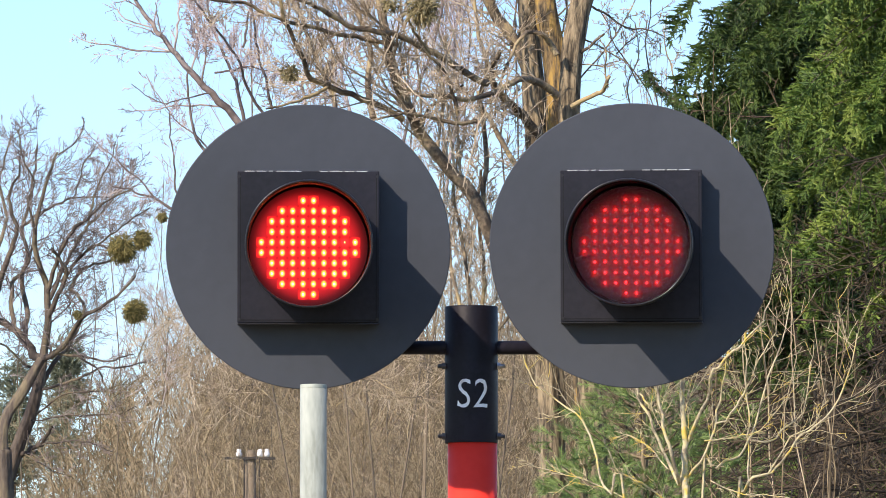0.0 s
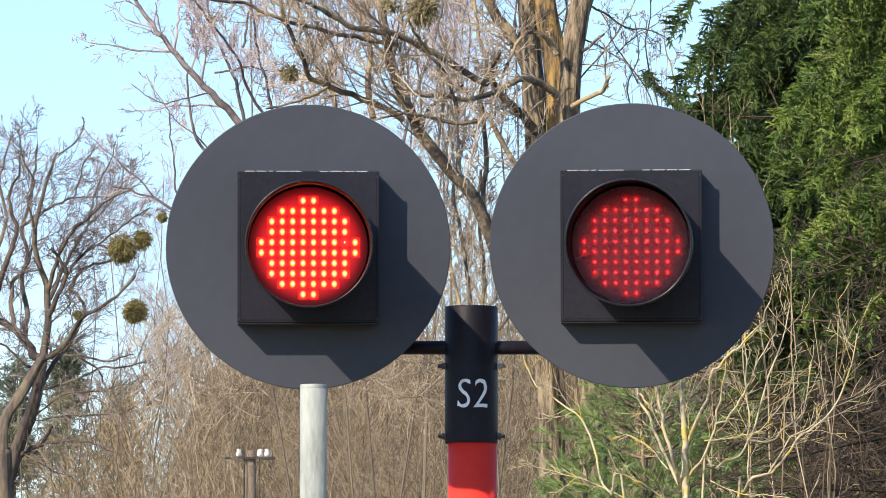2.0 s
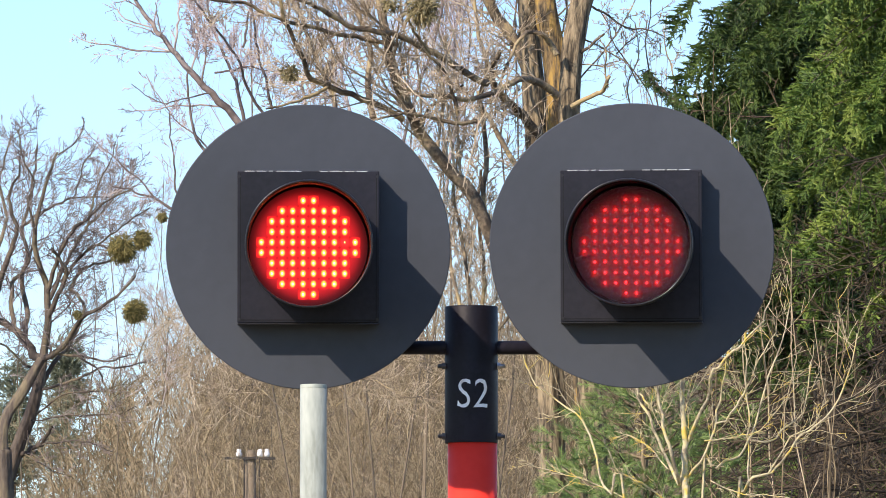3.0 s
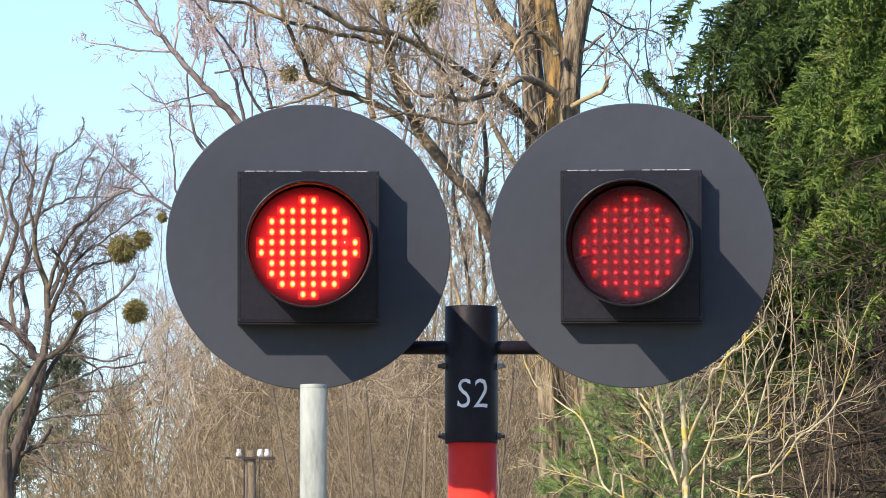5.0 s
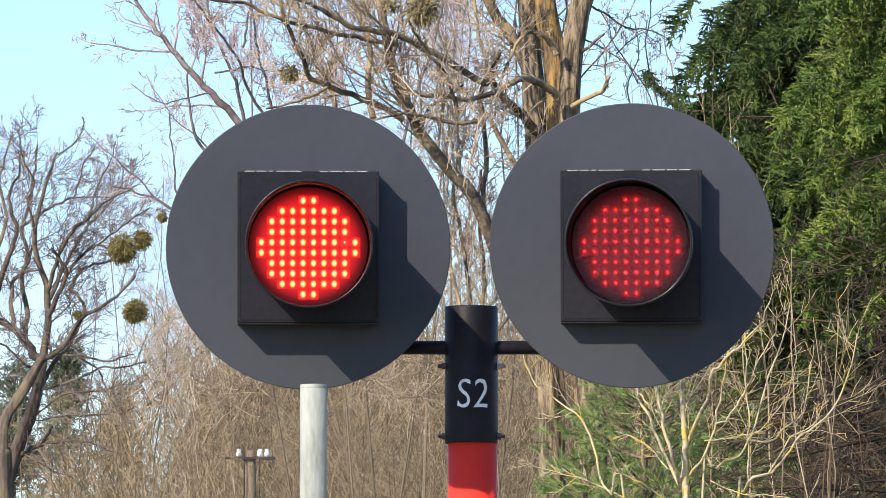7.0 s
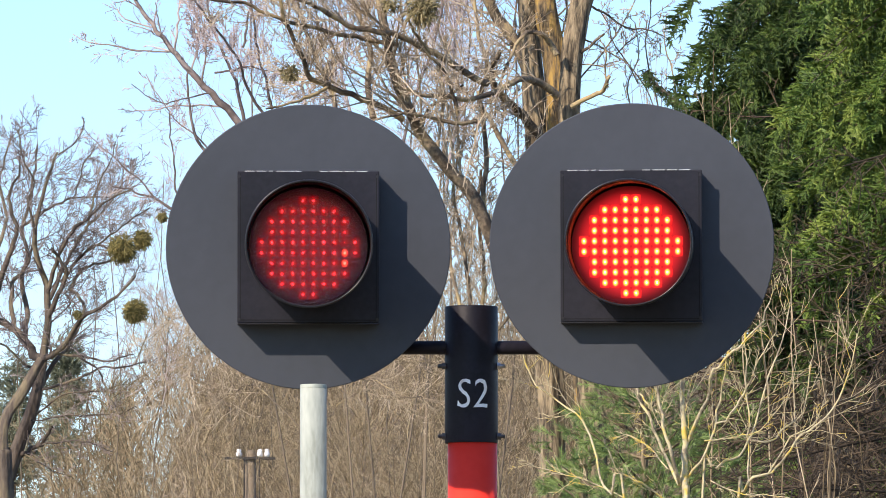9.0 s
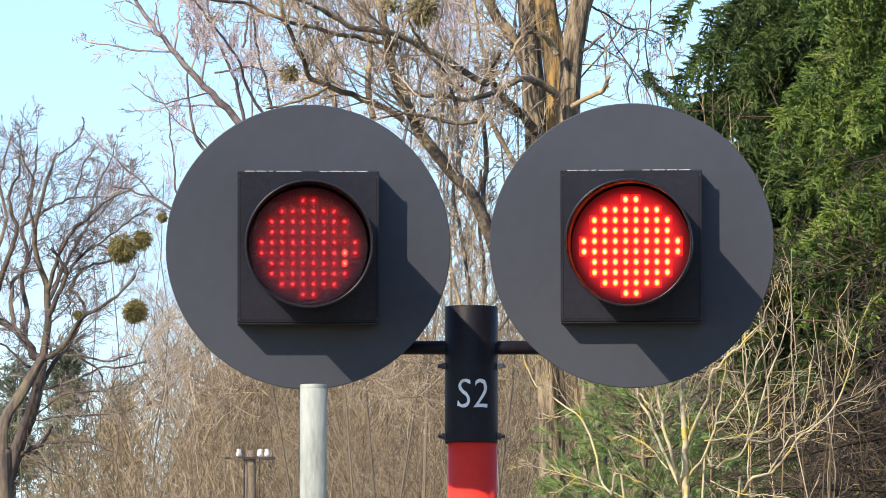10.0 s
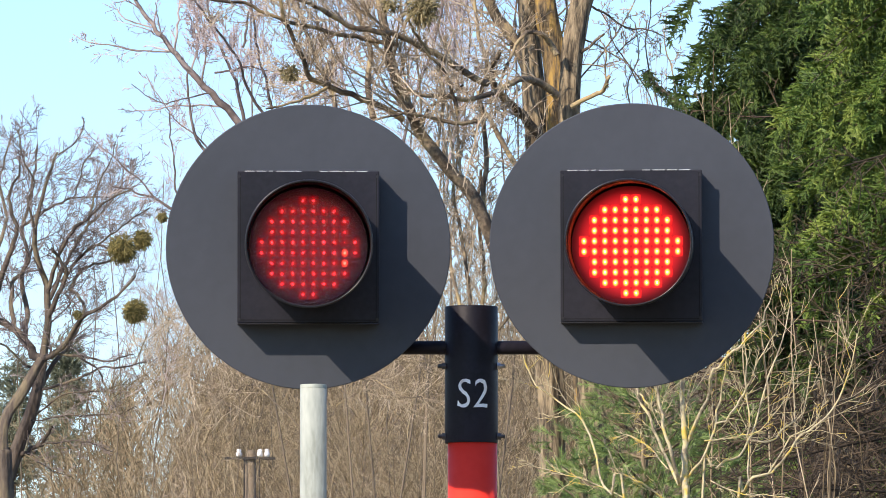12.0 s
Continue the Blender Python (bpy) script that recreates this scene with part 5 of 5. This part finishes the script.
    limb(trunk, crown, rng, [(1.16, 22.0, 3.13), (1.07, 22.0, 3.21), (0.98, 21.9, 3.26), (0.9, 21.9, 3.3), (0.85, 21.8, 3.34), (0.82, 21.8, 3.42)], 0.0058, 0.0025, plan, 14, jitter=0.004, reach=1.2)
    limb(trunk, crown, rng, [(0.95, 22.0, 3.16), (0.74, 22.1, 3.27), (0.64, 22.1, 3.3), (0.53, 22.2, 3.34), (0.42, 22.3, 3.37)], 0.0034, 0.0017, plan, 12, jitter=0.004, reach=1.2)
    limb(trunk, crown, rng, [(1.34, 22.0, 3.27), (1.45, 21.9, 3.21), (1.59, 21.8, 3.19), (1.72, 21.7, 3.17)], 0.0036, 0.0017, plan, 10, jitter=0.004, reach=1.2)
    limb(trunk, crown, rng, [(1.13, 22.2, 3.34), (1.04, 22.3, 3.46), (0.93, 22.4, 3.52), (0.85, 22.5, 3.5)], 0.0036, 0.0017, plan, 10, jitter=0.004, reach=1.2)
    limb(trunk, crown, rng, [(1.3, 21.8, 3.46), (1.42, 21.8, 3.47), (1.5, 21.7, 3.48), (1.58, 21.7, 3.51), (1.67, 21.6, 3.62)], 0.0038, 0.0019, plan, 12, jitter=0.004, reach=1.2)
    tree_parts("lichen_shrub", foot, trunk, crown, M_LICHEN, M_LICHEN, "bare shrub with pale bark and yellow lichen", "shrub")


def whip_shrub(seed, foot, tops, name_label):
    """A clump of thin upright whips."""
    rng = np.random.default_rng(seed)
    trunk, crown = Wood(), Wood()
    plan = [(6, 0.22, 30, 0.10, 0.10), (3, 0.5, 40, 0.14, 0.06), (0, 0, 0, 0.14, 0.03)]
    for top in tops:
        a, b = np.array(foot, float), np.array(top, float)
        mid = a + (b - a) * 0.5 + np.array([rng.normal(0, 0.12), rng.normal(0, 0.12), 0.3])
        limb(trunk, crown, rng, [a, mid, b], 0.007, 0.002, plan, 14, 0.4, 0.02, 1.8)
    tree_parts("whip_shrub", foot, trunk, crown, M_SCRUB, M_SCRUB, name_label, "shrub")


def arching_shrub():
    """The pale arching boughs that hang out below the lamp."""
    rng = np.random.default_rng(91)
    trunk, crown = Wood(), Wood()
    plan = [(26, 0.30, 50, 0.12, 0.02), (7, 0.5, 45, 0.14, 0.02), (3, 0.5, 45, 0.16, 0.02), (0, 0, 0, 0.14, 0.0)]
    foot = (-1.13, 48.0, 0.0)
    limb(trunk, crown, rng, [foot, *[(-1.14, 48.0, 4.3), (-1.16, 48.0, 5.2), (-1.41, 47.8, 5.59), (-1.81, 47.6, 5.73), (-2.15, 47.4, 5.61), (-2.28, 47.3, 5.31)]], 0.009, 0.004, plan, 24, 0.6, 0.01, 3)
    limb(trunk, crown, rng, [(-1.16, 48.0, 5.2), (-1.53, 48.3, 5.77), (-1.98, 48.5, 6.04), (-2.39, 48.6, 6.02), (-2.64, 48.7, 5.83)], 0.0065, 0.003, plan, 18, 0.2, 0.01)
    limb(trunk, crown, rng, [(-1.16, 48.0, 5.2), (-0.91, 47.7, 5.43), (-0.61, 47.5, 5.41), (-0.37, 47.3, 5.26), (-0.07, 47.2, 5.23)], 0.0065, 0.003, plan, 18, 0.2, 0.01)
    limb(trunk, crown, rng, [(-1.15, 48.0, 5.0), (-0.82, 48.3, 5.32), (-0.47, 48.5, 5.59), (-0.12, 48.7, 5.65), (0.08, 48.8, 5.55)], 0.006, 0.003, plan, 18, 0.2, 0.01)
    limb(trunk, crown, rng, [(-1.15, 48.0, 4.9), (-1.63, 48.3, 5.37), (-1.93, 48.5, 5.33), (-2.24, 48.7, 5.04), (-2.45, 48.8, 4.59)], 0.006, 0.003, plan, 18, 0.2, 0.01)
    tree_parts("arching_shrub", foot, trunk, crown, M_LIMB, M_TWIG_TAN, "bare shrub with pale arching lichened boughs", "shrub")


# ---- the far line pole ----
def line_pole():
    top = (-3.17, 100.0, 7.52)
    pole = thing("line_pole", (top[0], top[1], 0), "weathered wooden line pole with white insulators", "utility pole")
    h = top[2]
    bm = lathe(bmesh.new(), [(0.13, -0.3), (0.085, h + 0.05), (0.04, h + 0.09)], 16)
    part("post", bm, M_WOOD, pole, "", True)
    bm = box(bmesh.new(), -0.43, 0.41, -0.13, -0.085, h - 0.075, h - 0.03, 0.006)
    part("cross_arm", bm, M_IRON, pole, "dark iron cross arm")
    for x in (-0.19, 0.155, 0.27):
        bm = lathe(bmesh.new(), [(0.02, h - 0.03), (0.045, h - 0.02), (0.05, h + 0.03), (0.035, h + 0.05), (0.042, h + 0.08), (0.02, h + 0.10)], 14)
        part("insulator", bm, M_PORCELAIN, pole, "white porcelain insulator", True).location = (x, -0.107, 0)
    for x in (-0.10, 0.15):
        bm = lathe(bmesh.new(), [(0.012, 2.0), (0.012, h - 0.05)], 6)
        part("cable", bm, M_IRON, pole).location = (x, -0.12, 0)


willow()
oak()
poplar()
wood_edge()
pale_trees()
scrub()
far_pine(80, (-8.3, 138.0, 0.0), 11.9, 1.0)
far_pine(81, (-9.47, 138.0, 0.0), 11.48, 1.4)
far_pine(82, (-7.2, 140.0, 0.0), 10.9, 1.3)
SPRUCE_LABEL = "tall green spruce with hanging boughs, dead twigs below"
tall = spruce(51, (2.54, 33.0, 0), 13.0, [(4.9, 0.55), (5.6, 0.80), (6.4, 1.0), (7.5, 1.06), (12.5, 0.3)], SPRUCE_LABEL, 0.25, 13, 8.0, M_NEEDLE_DARK)
copy_thing(tall, pose(2.85, 38.5, 0, 0, 0, 100))
spruce(52, (2.86, 26.5, 0), 12.0, [(4.95, 0.55), (5.3, 0.90), (5.8, 1.05), (6.4, 1.05), (11.5, 0.3)], SPRUCE_LABEL, 0.25, 11, 7.7)
low = spruce(54, (2.82, 50.0, 0.0), 6.7, [(1.5, 1.3), (4.0, 1.1), (6.4, 0.15)], "low dark spruce behind the shrubs", 0.30, 6)
spot = (3.34, 44.0, 0.0)
copy_thing(low, pose(spot[0], spot[1], 0, 0, 0, 130))
pine(71, (1.24, 30.0, 0.0), 4.54, 0.62, "young soft green pine behind the lichen shrub")
pine(72, (0.9, 31.0, 0.0), 4.04, 0.42, "young soft green pine behind the lichen shrub")
pine(73, (1.9, 34.0, 0.0), 4.3, 0.5, "young soft green pine behind the lichen shrub")
lichen_shrub()
arching_shrub()
whip_shrub(64, (1.86, 29.0, 0.0), [(1.57, 29.3, 6.08), (1.65, 29.2, 6.25), (1.73, 29.0, 5.95), (1.79, 29.1, 5.68), (1.9, 29.0, 5.5), (1.49, 29.5, 5.93)], "clump of thin pale upright whips beside the spruce")
whip_shrub(65, (2.02, 24.0, 0.0), [(1.85, 24.0, 4.6), (2.15, 24.0, 4.45)], "clump of thin bare whips before the spruce")
whip_shrub(66, (1.69, 45.0, 0.0), [(1.53, 45.0, 8.04), (1.64, 45.2, 7.91), (1.75, 45.4, 8.11), (1.81, 45.0, 8.19), (1.9, 45.2, 8.02), (1.97, 45.4, 7.83), (1.59, 45.0, 7.74), (1.85, 45.2, 7.91)], "thin bare saplings between willow and spruce")
leaning_spruce([(2.54, 36.0, 3.84), (2.19, 36.1, 5.69), (1.92, 36.2, 6.38), (1.74, 36.2, 6.6), (1.62, 36.3, 6.72), (1.52, 36.4, 6.82), (1.45, 36.5, 6.92)])
whip_shrub(67, (2.09, 25.0, 0.0), [(2.16, 25.0, 4.32), (2.1, 25.2, 4.21), (2.04, 25.4, 4.34), (1.9, 25.0, 4.44), (2.25, 25.2, 4.14), (1.76, 25.4, 4.47)], "thin pale whips before the dead spruce boughs")
line_pole()


# ---- what moves: the glow of the two lamps ----
def motions():
    """Switching is made by sliding: the boards stand before the added dimming panes while lit, and draw back behind
    them while dark.
    """
    lit, half, dark = -0.026, -0.0152, -0.004
    on = (-0.42, 0.65, 1.65, 2.72, 3.78, 4.87, 5.93, 6.93, 8.03, 9.07, 10.15, 11.17)
    off = (0.17, 1.19, 2.23, 3.29, 4.36, 5.41, 6.48, 7.54, 8.62, 9.67, 10.68, 11.77)
    rows_left, rows_right = [], []
    for a, b in zip(on, off):
        if a > 0:
            rows_left += [(a - 0.03, dark), (a + 0.01, lit)]
            rows_right += [(a - 0.01, lit), (a + 0.03, half), (a + 0.08, dark)]
        rows_left += [(b - 0.01, lit), (b + 0.03, half), (b + 0.08, dark)]
        rows_right += [(b - 0.03, dark), (b + 0.01, lit)]
    for board, head, depth, rows, first, last in ((BOARD_LEFT, HEAD_LEFT, 0.057, rows_left, lit, dark), (BOARD_RIGHT, HEAD_RIGHT, 0.041, rows_right, dark, lit)):
        rows = [(0.0, first)] + rows + [(12.0, last)]
        walk(board, [(t, head @ pose(0, y - depth, 0)) for t, y in rows])


motions()
